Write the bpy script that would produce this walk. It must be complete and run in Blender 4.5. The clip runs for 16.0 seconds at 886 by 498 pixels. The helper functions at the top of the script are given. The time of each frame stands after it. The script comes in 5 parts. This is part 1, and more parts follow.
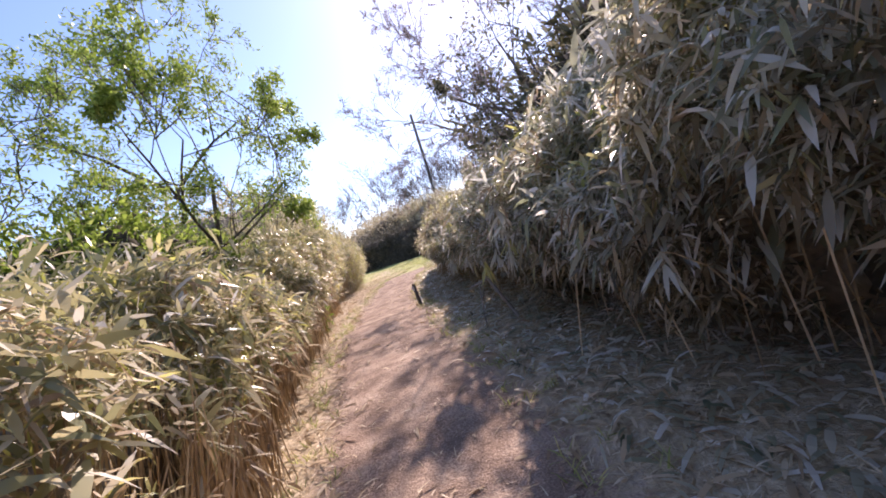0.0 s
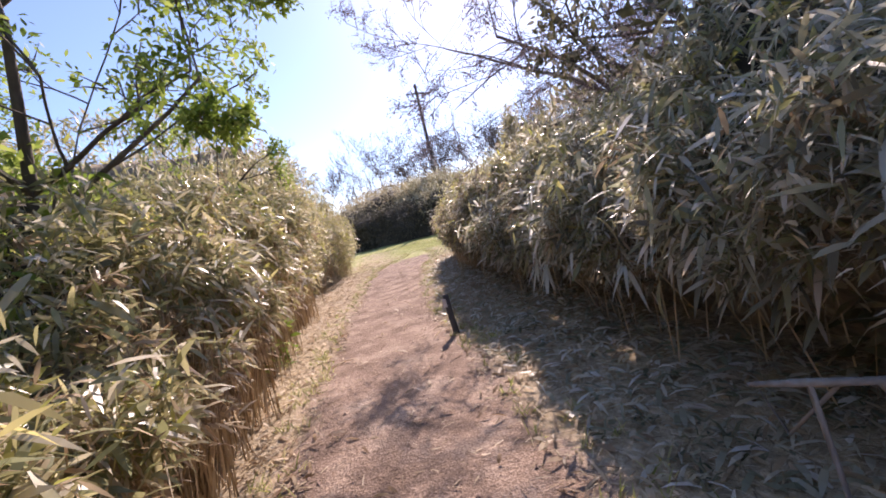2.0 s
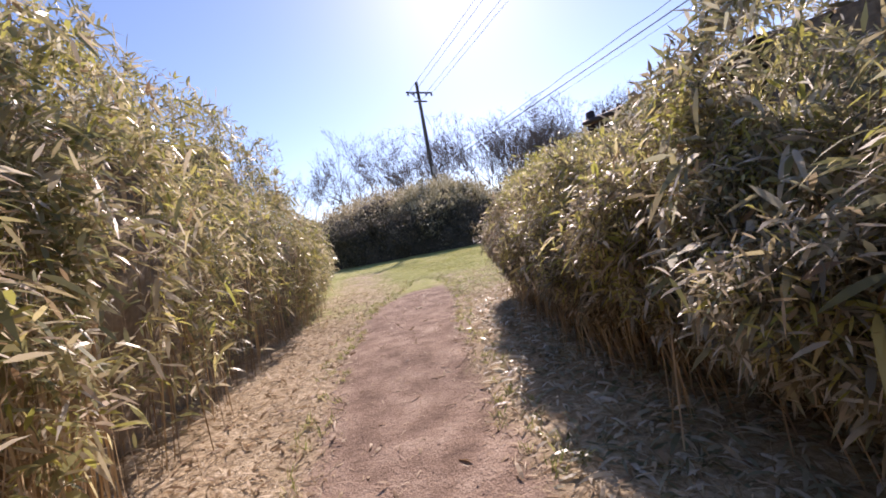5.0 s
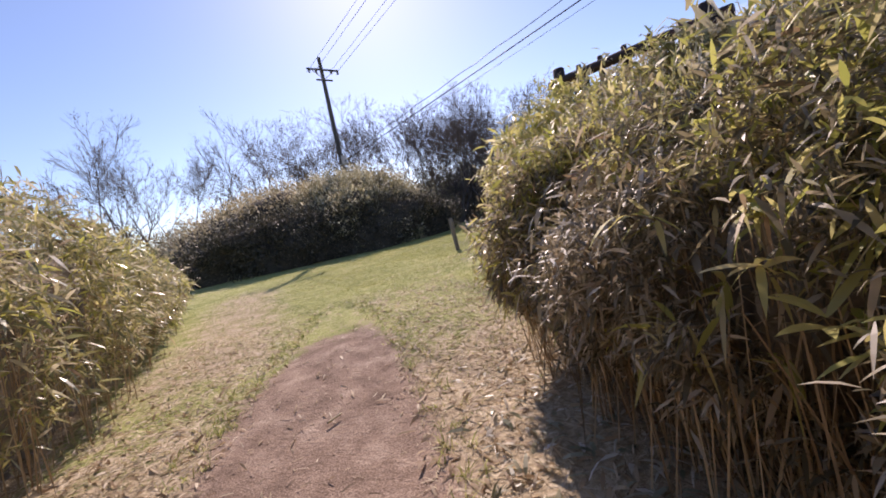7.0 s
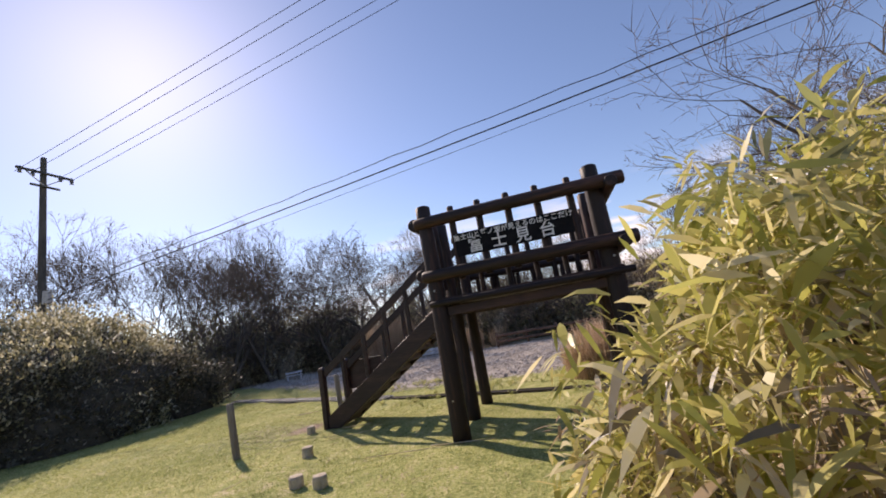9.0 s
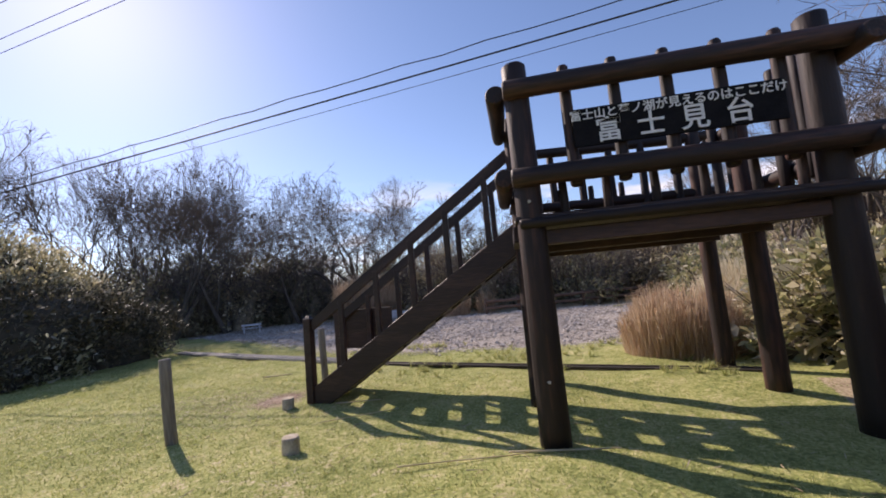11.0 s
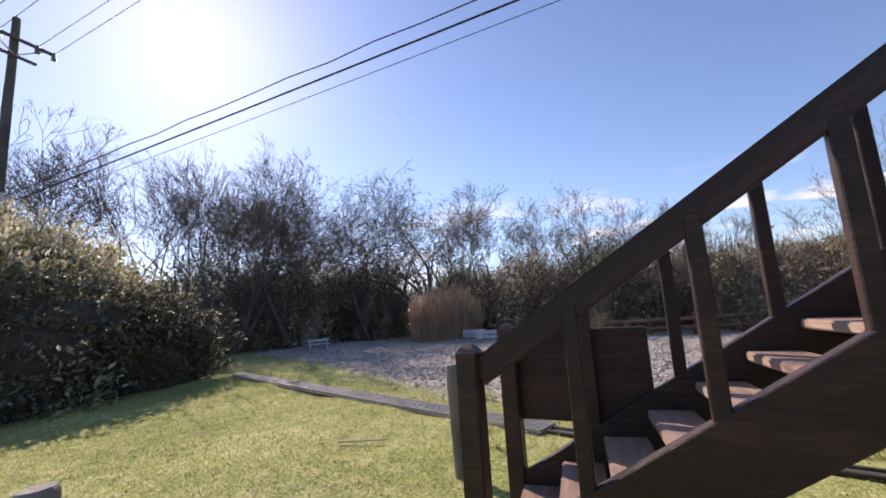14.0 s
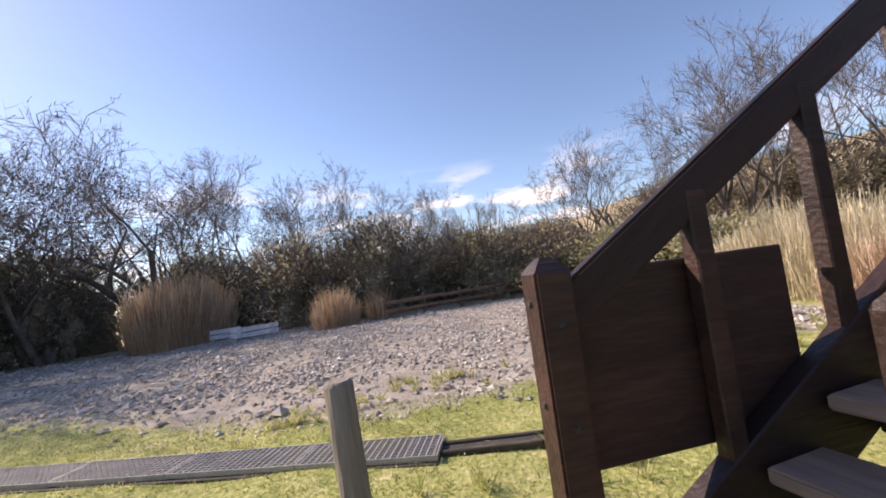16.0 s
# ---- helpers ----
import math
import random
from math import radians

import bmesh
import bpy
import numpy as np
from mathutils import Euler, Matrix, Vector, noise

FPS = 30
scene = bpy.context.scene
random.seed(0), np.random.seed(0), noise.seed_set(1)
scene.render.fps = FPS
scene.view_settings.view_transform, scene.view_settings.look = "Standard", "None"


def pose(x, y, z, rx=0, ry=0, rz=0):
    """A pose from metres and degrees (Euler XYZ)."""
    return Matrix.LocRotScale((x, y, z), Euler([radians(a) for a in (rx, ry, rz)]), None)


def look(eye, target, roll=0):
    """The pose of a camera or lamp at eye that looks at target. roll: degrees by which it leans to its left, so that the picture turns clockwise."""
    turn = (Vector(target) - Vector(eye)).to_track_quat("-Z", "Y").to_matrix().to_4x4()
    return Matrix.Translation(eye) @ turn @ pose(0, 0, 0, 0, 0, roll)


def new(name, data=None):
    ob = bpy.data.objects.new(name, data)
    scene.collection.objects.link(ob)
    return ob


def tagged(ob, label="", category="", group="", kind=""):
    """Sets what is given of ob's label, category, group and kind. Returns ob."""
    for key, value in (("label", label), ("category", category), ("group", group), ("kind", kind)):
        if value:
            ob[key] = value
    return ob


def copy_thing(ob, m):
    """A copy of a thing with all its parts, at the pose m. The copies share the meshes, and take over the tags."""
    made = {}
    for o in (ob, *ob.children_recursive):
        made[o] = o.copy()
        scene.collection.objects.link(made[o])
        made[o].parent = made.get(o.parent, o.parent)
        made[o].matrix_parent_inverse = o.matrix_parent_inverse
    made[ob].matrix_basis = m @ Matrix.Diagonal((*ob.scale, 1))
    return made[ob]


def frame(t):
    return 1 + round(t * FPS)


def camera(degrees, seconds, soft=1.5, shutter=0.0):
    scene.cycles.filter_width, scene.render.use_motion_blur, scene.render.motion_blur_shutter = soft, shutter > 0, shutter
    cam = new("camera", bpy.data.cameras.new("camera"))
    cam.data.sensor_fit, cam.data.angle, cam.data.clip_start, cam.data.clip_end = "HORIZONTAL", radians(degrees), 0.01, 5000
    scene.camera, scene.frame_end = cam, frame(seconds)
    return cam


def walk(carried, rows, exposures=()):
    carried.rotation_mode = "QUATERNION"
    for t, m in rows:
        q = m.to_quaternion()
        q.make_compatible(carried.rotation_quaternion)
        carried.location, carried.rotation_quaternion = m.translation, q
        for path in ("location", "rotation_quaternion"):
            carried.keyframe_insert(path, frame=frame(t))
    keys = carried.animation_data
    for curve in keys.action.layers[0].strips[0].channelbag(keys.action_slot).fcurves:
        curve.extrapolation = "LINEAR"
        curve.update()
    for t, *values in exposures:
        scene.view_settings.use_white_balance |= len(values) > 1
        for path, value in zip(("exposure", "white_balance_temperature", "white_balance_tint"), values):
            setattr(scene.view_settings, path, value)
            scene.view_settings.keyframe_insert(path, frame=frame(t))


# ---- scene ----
cam = camera(95.7, 16.0, 1.8)
PATH = [
    (0, (1.856, 1.861, 0.88), (2.205, 3.829, 0.817), -17.9),
    (0.5, (1.895, 2.496, 0.894), (2.382, 4.432, 0.771), -15.6),
    (1, (1.913, 3.161, 0.918), (2.344, 5.103, 0.708), -17.0),
    (1.5, (1.831, 3.864, 0.938), (2.33, 5.791, 0.742), -16.3),
    (2, (1.762, 4.602, 0.953), (2.144, 6.559, 0.802), -13.4),
    (2.5, (1.702, 5.278, 1.002), (2.134, 7.225, 0.854), -12.4),
    (3, (1.731, 5.968, 1.026), (2.248, 7.883, 0.769), -13.7),
    (3.5, (1.742, 6.593, 1.048), (2.455, 8.45, 0.84), -10.9),
    (4, (1.807, 7.281, 1.097), (2.367, 9.199, 0.997), -11.2),
    (4.2, (1.792, 7.593, 1.068), (2.237, 9.541, 0.98), -10.4),
    (6.3, (2.368, 11.243, 1.064), (3.083, 13.108, 0.954), -13.5),
    (6.5, (2.428, 11.513, 1.108), (3.284, 13.317, 0.994), -13.8),
    (7, (2.523, 12.223, 1.153), (3.381, 14.02, 0.966), -11.6),
    (7.5, (2.656, 12.989, 1.244), (3.712, 14.681, 1.104), -12.2),
    (8, (2.986, 13.714, 1.359), (4.113, 15.366, 1.395), -12.6),
    (8.5, (3.289, 14.396, 1.578), (4.759, 15.717, 1.886), -11.7),
    (8.7, (3.419, 14.683, 1.605), (5.065, 15.759, 1.969), -12.6),
    (10.8, (4.909, 17.109, 1.462), (6.678, 17.97, 1.824), -5.4),
    (11, (5.082, 17.426, 1.425), (6.869, 18.303, 1.613), -5.2),
    (11.5, (5.361, 18.097, 1.441), (7.143, 18.983, 1.636), -7.9),
    (12, (5.771, 18.747, 1.403), (7.567, 19.606, 1.598), -10.0),
    (12.5, (6.171, 19.257, 1.445), (7.968, 20.12, 1.614), -7.6),
    (13, (6.601, 19.63, 1.426), (8.33, 20.609, 1.654), -8.2),
    (13.5, (6.99, 19.978, 1.416), (8.814, 20.768, 1.642), -6.8),
    (14, (7.409, 20.487, 1.38), (9.041, 21.605, 1.68), -3.6),
    (14.2, (7.568, 20.72, 1.336), (9.112, 21.954, 1.644), -4.9),
    (14.5, (7.65, 21.0, 1.324), (9.262, 22.181, 1.408), -4.1),
    (15, (8.069, 21.585, 1.301), (9.832, 22.531, 1.339), -8.6),
    (15.5, (8.376, 21.961, 1.282), (10.312, 22.463, 1.324), -8.4),
    (16, (8.85, 22.09, 1.247), (10.845, 22.065, 1.378), -7.7),
]
walk(cam, [(t, look(eye, target, roll)) for t, eye, target, roll in PATH], [(0, 0.95, 6800, 31), (1.5, 0.85, 6800, 31), (4.2, 0.55, 6800, 30), (7.0, 0.2, 6900, 30), (8.0, 0.2, 7000, 30), (8.7, 0.15, 7350, 26), (11, 0.15, 6900, 25), (13.5, 0.33, 6950, 25), (14.5, 0.32, 6950, 24), (15.0, 0.38, 7150, 23), (16, 0.48, 7400, 24)])

# ---- world, sun ----
SUN_AZ, SUN_EL = 22.0, 35.0
sky_world = bpy.data.worlds.new("sky_world")
scene.world = sky_world
sky_world.use_nodes = True
wn = sky_world.node_tree.nodes
wl = sky_world.node_tree.links
wn.clear()
sky = wn.new("ShaderNodeTexSky")
sky.sky_type = "NISHITA"
sky.sun_disc = False
sky.sun_elevation = radians(SUN_EL)
sky.sun_rotation = radians(SUN_AZ)
sky.altitude, sky.air_density, sky.dust_density, sky.ozone_density = 600, 1.05, 0.4, 4.5
wbg = wn.new("ShaderNodeBackground")
wbg.inputs["Strength"].default_value = 0.15
wout = wn.new("ShaderNodeOutputWorld")
wco = wn.new("ShaderNodeTexCoord")
wmap = wn.new("ShaderNodeMapping")
wmap.inputs["Scale"].default_value = (3.2, 3.2, 13.0)
wl.new(wco.outputs["Generated"], wmap.inputs["Vector"])
wnoise = wn.new("ShaderNodeTexNoise")
wnoise.inputs["Scale"].default_value, wnoise.inputs["Detail"].default_value = 1.6, 9
wl.new(wmap.outputs[0], wnoise.inputs["Vector"])
wcloud = wn.new("ShaderNodeMapRange")
wcloud.inputs["From Min"].default_value, wcloud.inputs["From Max"].default_value = 0.5, 0.62
wl.new(wnoise.outputs["Fac"], wcloud.inputs["Value"])
wsep = wn.new("ShaderNodeSeparateXYZ")
wl.new(wco.outputs["Generated"], wsep.inputs[0])
wband = wn.new("ShaderNodeMapRange")
wband.inputs["From Min"].default_value, wband.inputs["From Max"].default_value = 0.27, 0.15
wl.new(wsep.outputs["Z"], wband.inputs["Value"])
weast = wn.new("ShaderNodeMapRange")
weast.inputs["From Min"].default_value, weast.inputs["From Max"].default_value = 0.6, 0.8
wl.new(wsep.outputs["X"], weast.inputs["Value"])
wm1 = wn.new("ShaderNodeMath")
wm1.operation = "MULTIPLY"
wl.new(wcloud.outputs[0], wm1.inputs[0])
wl.new(wband.outputs[0], wm1.inputs[1])
wm2 = wn.new("ShaderNodeMath")
wm2.operation = "MULTIPLY"
wl.new(wm1.outputs[0], wm2.inputs[0])
wl.new(weast.outputs[0], wm2.inputs[1])
wmix = wn.new("ShaderNodeMix")
wmix.data_type = "RGBA"
wl.new(wm2.outputs[0], wmix.inputs["Factor"])
wl.new(sky.outputs[0], wmix.inputs[6])
wmix.inputs[7].default_value = (6.6, 6.6, 6.9, 1)
wl.new(wmix.outputs[2], wbg.inputs["Color"])
wl.new(wbg.outputs[0], wout.inputs["Surface"])
sun_data = bpy.data.lights.new("sun", "SUN")
sun_data.energy, sun_data.angle, sun_data.color = 4.9, radians(0.53), (1.0, 0.93, 0.82)
sun = new("sun", sun_data)
SUN_DIR = Vector((math.sin(radians(SUN_AZ)) * math.cos(radians(SUN_EL)), math.cos(radians(SUN_AZ)) * math.cos(radians(SUN_EL)), math.sin(radians(SUN_EL))))
sun.matrix_world = look(SUN_DIR * 60, (0, 0, 0))


# ---- materials ----
def surface(name, stops, scale=6.0, rough=0.8, bump=0.3, fine=8.0, island=0.0, gloss=0.0, translucent=0.0, random_object=0.0, stretch=(1, 1, 1), metal=0.0, spec=0.4):
    """A procedural surface: colours along a ramp by broad and fine noise, with bump and, for leaves, light through them."""
    m = bpy.data.materials.new(name)
    m.use_nodes = True
    n, l = m.node_tree.nodes, m.node_tree.links
    bsdf, out = n["Principled BSDF"], n["Material Output"]
    co = n.new("ShaderNodeTexCoord")
    mp = n.new("ShaderNodeMapping")
    mp.inputs["Scale"].default_value = stretch
    l.new(co.outputs["Object"], mp.inputs["Vector"])
    big = n.new("ShaderNodeTexNoise")
    big.inputs["Scale"].default_value, big.inputs["Detail"].default_value = scale, 5
    small = n.new("ShaderNodeTexNoise")
    small.inputs["Scale"].default_value, small.inputs["Detail"].default_value = scale * fine, 4
    l.new(mp.outputs[0], big.inputs["Vector"])
    l.new(mp.outputs[0], small.inputs["Vector"])
    mix = n.new("ShaderNodeMath")
    mix.operation = "MULTIPLY_ADD"
    l.new(small.outputs["Fac"], mix.inputs[0])
    mix.inputs[1].default_value = 0.55
    half = n.new("ShaderNodeMath")
    half.operation = "MULTIPLY_ADD"
    l.new(big.outputs["Fac"], half.inputs[0])
    half.inputs[1].default_value, half.inputs[2].default_value = 1.1, -0.33
    l.new(half.outputs[0], mix.inputs[2])
    last = mix
    if island or random_object:
        geo = n.new("ShaderNodeNewGeometry") if island else n.new("ShaderNodeObjectInfo")
        add = n.new("ShaderNodeMath")
        add.operation = "MULTIPLY_ADD"
        l.new(geo.outputs["Random Per Island" if island else "Random"], add.inputs[0])
        k = island or random_object
        add.inputs[1].default_value = k
        sh = n.new("ShaderNodeMath")
        sh.operation = "MULTIPLY_ADD"
        l.new(mix.outputs[0], sh.inputs[0])
        sh.inputs[1].default_value, sh.inputs[2].default_value = 1 - 0.8 * k, -0.1 * k
        l.new(sh.outputs[0], add.inputs[2])
        last = add
    ramp = n.new("ShaderNodeValToRGB")
    e = ramp.color_ramp.elements
    while len(e) < len(stops):
        e.new(0.5)
    for el, (p, c) in zip(e, stops):
        el.position, el.color = p, (*c, 1)
    l.new(last.outputs[0], ramp.inputs[0])
    l.new(ramp.outputs[0], bsdf.inputs["Base Color"])
    bsdf.inputs["Roughness"].default_value = rough
    bsdf.inputs["Metallic"].default_value = metal
    bsdf.inputs["Specular IOR Level"].default_value = spec
    if bump:
        b = n.new("ShaderNodeBump")
        b.inputs["Strength"].default_value, b.inputs["Distance"].default_value = bump, 0.02
        l.new(small.outputs["Fac"], b.inputs["Height"])
        l.new(b.outputs[0], bsdf.inputs["Normal"])
    if translucent:
        tr = n.new("ShaderNodeBsdfTranslucent")
        l.new(ramp.outputs[0], tr.inputs["Color"])
        ms = n.new("ShaderNodeMixShader")
        ms.inputs[0].default_value = translucent
        l.new(bsdf.outputs[0], ms.inputs[1])
        l.new(tr.outputs[0], ms.inputs[2])
        l.new(ms.outputs[0], out.inputs["Surface"])
    return m


LOG = surface("dark_log_stain", [(0.2, (0.009, 0.005, 0.004)), (0.5, (0.021, 0.011, 0.009)), (0.8, (0.12, 0.05, 0.032))], 3.0, 0.6, 0.35, 9, stretch=(1, 1, 0.12), random_object=0.2)
TIMBER = surface("brown_painted_timber", [(0.2, (0.018, 0.009, 0.0075)), (0.5, (0.034, 0.0175, 0.0145)), (0.85, (0.095, 0.046, 0.034))], 4.0, 0.5, 0.3, 12, stretch=(0.15, 1, 1), random_object=0.2)
TREAD = surface("worn_tread_wood", [(0.2, (0.2, 0.12, 0.085)), (0.5, (0.38, 0.26, 0.2)), (0.85, (0.58, 0.45, 0.37))], 3.0, 0.5, 0.3, 10, stretch=(1, 0.12, 1), random_object=0.25)
ENDGRAIN = surface("cut_log_end", [(0.2, (0.28, 0.22, 0.15)), (0.8, (0.6, 0.52, 0.4))], 14, 0.8, 0.4)
GREYWOOD = surface("weathered_grey_wood", [(0.2, (0.12, 0.1, 0.085)), (0.5, (0.24, 0.21, 0.18)), (0.85, (0.42, 0.38, 0.33))], 5.0, 0.85, 0.6, 9, stretch=(1, 1, 0.12))
STUMPWOOD = surface("cut_stump_wood", [(0.2, (0.3, 0.25, 0.18)), (0.8, (0.66, 0.59, 0.47))], 9, 0.85, 0.5)
BARK = surface("grey_brown_bark", [(0.2, (0.05, 0.04, 0.034)), (0.5, (0.11, 0.09, 0.075)), (0.85, (0.22, 0.19, 0.165))], 5, 0.9, 0.5, 7, stretch=(1, 1, 0.3))
TWIG = surface("bare_twig_bark", [(0.2, (0.09, 0.07, 0.06)), (0.8, (0.25, 0.205, 0.18))], 2, 0.9, 0.0, island=0.6)
SIGNBLACK = surface("black_sign_paint", [(0.2, (0.006, 0.006, 0.008)), (0.8, (0.016, 0.015, 0.017))], 6, 0.85, 0.1, spec=0.12)
WHITEPAINT = surface("faded_white_paint", [(0.2, (0.6, 0.6, 0.6)), (0.8, (0.85, 0.85, 0.85))], 12, 0.7, 0.1)
WHITEBOARD = surface("weathered_white_board", [(0.2, (0.35, 0.35, 0.37)), (0.8, (0.75, 0.75, 0.78))], 4, 0.7, 0.2)
STEEL = surface("dull_galvanised_steel", [(0.2, (0.32, 0.3, 0.28)), (0.8, (0.58, 0.55, 0.51))], 8, 0.5, 0.1, metal=0.25)
POLEWOOD = surface("dark_pole", [(0.2, (0.05, 0.046, 0.042)), (0.8, (0.13, 0.12, 0.11))], 3, 0.85, 0.2, stretch=(1, 1, 0.2))
CABLE = surface("black_cable", [(0.2, (0.012, 0.012, 0.014)), (0.8, (0.03, 0.03, 0.034))], 3, 0.6, 0.0)
INSULATOR = surface("grey_porcelain", [(0.2, (0.1, 0.1, 0.11)), (0.8, (0.22, 0.22, 0.24))], 3, 0.3, 0.0)
# dark grey for the flat channel slab, the channel bed and the newel bolts
DARKGAP = surface("dark_gap_grey", [(0.2, (0.03, 0.028, 0.025)), (0.8, (0.09, 0.085, 0.075))], 5, 0.8, 0.3)
FENCELOG = surface("reddish_fence_log", [(0.2, (0.09, 0.05, 0.035)), (0.8, (0.28, 0.17, 0.12))], 3, 0.8, 0.3, stretch=(0.2, 1, 1))
KERBWOOD = surface("damp_kerb_timber", [(0.2, (0.025, 0.02, 0.016)), (0.6, (0.07, 0.055, 0.042)), (0.9, (0.2, 0.17, 0.13))], 3, 0.75, 0.4, stretch=(0.2, 1, 1))
SASA = surface("bamboo_grass_leaf", [(0.06, (0.15, 0.165, 0.085)), (0.25, (0.25, 0.26, 0.12)), (0.48, (0.4, 0.375, 0.18)), (0.66, (0.55, 0.48, 0.29)), (0.82, (0.68, 0.62, 0.47)), (0.95, (0.82, 0.8, 0.73))], 1.1, 0.36, 0.0, 4, island=0.75, translucent=0.42, spec=0.75)
SASADEAD = surface("dry_bamboo_grass_leaf", [(0.1, (0.26, 0.17, 0.1)), (0.5, (0.48, 0.36, 0.22)), (0.9, (0.72, 0.62, 0.45))], 1.2, 0.6, 0.0, 4, island=0.75, translucent=0.35)
STALK = surface("dry_stalk", [(0.1, (0.22, 0.145, 0.075)), (0.5, (0.46, 0.33, 0.18)), (0.9, (0.66, 0.53, 0.34))], 1.2, 0.65, 0.0, 4, island=0.7)
# brown of the added filler cores, stands in for the dark inside growth
THICKET = surface("thicket_filler", [(0.2, (0.12, 0.095, 0.07)), (0.5, (0.25, 0.2, 0.14)), (0.85, (0.4, 0.33, 0.23))], 5, 0.95, 0.9, 5)
SHRUB = surface("shrub_leaf", [(0.08, (0.06, 0.065, 0.038)), (0.35, (0.13, 0.13, 0.065)), (0.6, (0.24, 0.22, 0.12)), (0.85, (0.45, 0.41, 0.29)), (0.97, (0.68, 0.65, 0.56))], 0.9, 0.42, 0.0, 4, island=0.75, translucent=0.25)
# leaf colour darkened to carry the shade on the bank's front
BANKSHADE = surface("shaded_bank_leaf", [(0.08, (0.035, 0.035, 0.024)), (0.5, (0.09, 0.08, 0.05)), (0.85, (0.2, 0.17, 0.11)), (0.97, (0.4, 0.36, 0.28))], 0.9, 0.6, 0.0, 4, island=0.75, translucent=0.12)
# leaf colour paled to carry the sun on the olive shrub
EVERGREEN = surface("sunlit_evergreen_leaf", [(0.08, (0.15, 0.14, 0.075)), (0.35, (0.3, 0.275, 0.14)), (0.6, (0.5, 0.45, 0.28)), (0.85, (0.68, 0.65, 0.49)), (0.97, (0.86, 0.84, 0.77))], 0.9, 0.36, 0.0, 4, island=0.8, translucent=0.55, spec=0.8)
# near-black core colour, paints the shade between a shrub's leaves
SHRUBSHADE = surface("shrub_inner_shade", [(0.2, (0.03, 0.026, 0.02)), (0.8, (0.11, 0.09, 0.06))], 5, 0.95, 0.9, 5)
WILD = surface("wild_bush_leaf", [(0.08, (0.13, 0.125, 0.065)), (0.35, (0.25, 0.235, 0.12)), (0.6, (0.4, 0.36, 0.2)), (0.9, (0.6, 0.53, 0.36))], 0.9, 0.55, 0.0, 4, island=0.75, translucent=0.42)
# dry leaf colour, lightened to carry the sun on the mound's crest
CREST = surface("sunlit_dry_crest_leaf", [(0.08, (0.2, 0.17, 0.09)), (0.35, (0.36, 0.3, 0.17)), (0.6, (0.52, 0.45, 0.28)), (0.9, (0.74, 0.67, 0.5))], 0.9, 0.45, 0.0, 4, island=0.75, translucent=0.45)
YOUNGLEAF = surface("young_green_leaf", [(0.1, (0.12, 0.19, 0.03)), (0.5, (0.26, 0.36, 0.06)), (0.9, (0.45, 0.52, 0.14))], 1.5, 0.45, 0.0, 4, island=0.7, translucent=0.5)
REED = surface("dry_reed", [(0.1, (0.34, 0.22, 0.14)), (0.5, (0.55, 0.4, 0.27)), (0.9, (0.74, 0.6, 0.44))], 0.8, 0.6, 0.0, 4, island=0.7, translucent=0.35)
PAMPAS = surface("pale_pampas", [(0.1, (0.4, 0.33, 0.2)), (0.5, (0.62, 0.54, 0.36)), (0.9, (0.82, 0.76, 0.6))], 0.8, 0.6, 0.0, 4, island=0.7, translucent=0.35)
GRASS = surface("short_grass", [(0.05, (0.16, 0.205, 0.06)), (0.4, (0.34, 0.375, 0.12)), (0.7, (0.54, 0.52, 0.22)), (0.95, (0.74, 0.66, 0.42))], 0.7, 0.5, 0.0, 5, island=0.75, translucent=0.5)
LAWNTUFT = surface("lawn_clump_grass", [(0.05, (0.13, 0.17, 0.045)), (0.4, (0.3, 0.35, 0.1)), (0.7, (0.5, 0.5, 0.2)), (0.95, (0.78, 0.72, 0.48))], 0.9, 0.45, 0.0, 5, island=0.75, translucent=0.5)
SASAGREEN = surface("fresh_bamboo_grass_leaf", [(0.1, (0.36, 0.38, 0.09)), (0.4, (0.54, 0.52, 0.15)), (0.7, (0.68, 0.6, 0.26)), (0.95, (0.84, 0.77, 0.52))], 1.3, 0.4, 0.0, 4, island=0.75, translucent=0.52)
# brownish leaf, darkened to carry the deep shade of the right thicket
SASASHADE = surface("shaded_brown_bamboo_grass_leaf", [(0.06, (0.1, 0.09, 0.055)), (0.3, (0.19, 0.16, 0.095)), (0.55, (0.32, 0.27, 0.17)), (0.8, (0.5, 0.42, 0.29)), (0.95, (0.84, 0.8, 0.7))], 1.3, 0.45, 0.0, 4, island=0.85, translucent=0.36, spec=0.75)
# grey-green leaf, paled to stand in for missing fill light in the shade
SASAPALE = surface("shade_lifting_grey_leaf", [(0.06, (0.19, 0.21, 0.125)), (0.28, (0.38, 0.385, 0.26)), (0.52, (0.58, 0.56, 0.43)), (0.75, (0.77, 0.74, 0.63)), (0.95, (0.92, 0.9, 0.86))], 1.1, 0.36, 0.0, 4, island=0.85, translucent=0.58, spec=0.9)
STRAW = surface("dry_straw", [(0.1, (0.18, 0.12, 0.07)), (0.5, (0.42, 0.32, 0.19)), (0.9, (0.68, 0.58, 0.42))], 1.5, 0.7, 0.0, 4, island=0.7)
STONE = surface("gravel_stone", [(0.1, (0.19, 0.165, 0.14)), (0.5, (0.38, 0.34, 0.3)), (0.9, (0.64, 0.59, 0.53))], 4, 0.95, 0.2, 4, island=0.85, spec=0.2)
BUD = surface("pinkish_bud", [(0.1, (0.3, 0.2, 0.18)), (0.9, (0.62, 0.47, 0.45))], 2, 0.7, 0.0, island=0.6)


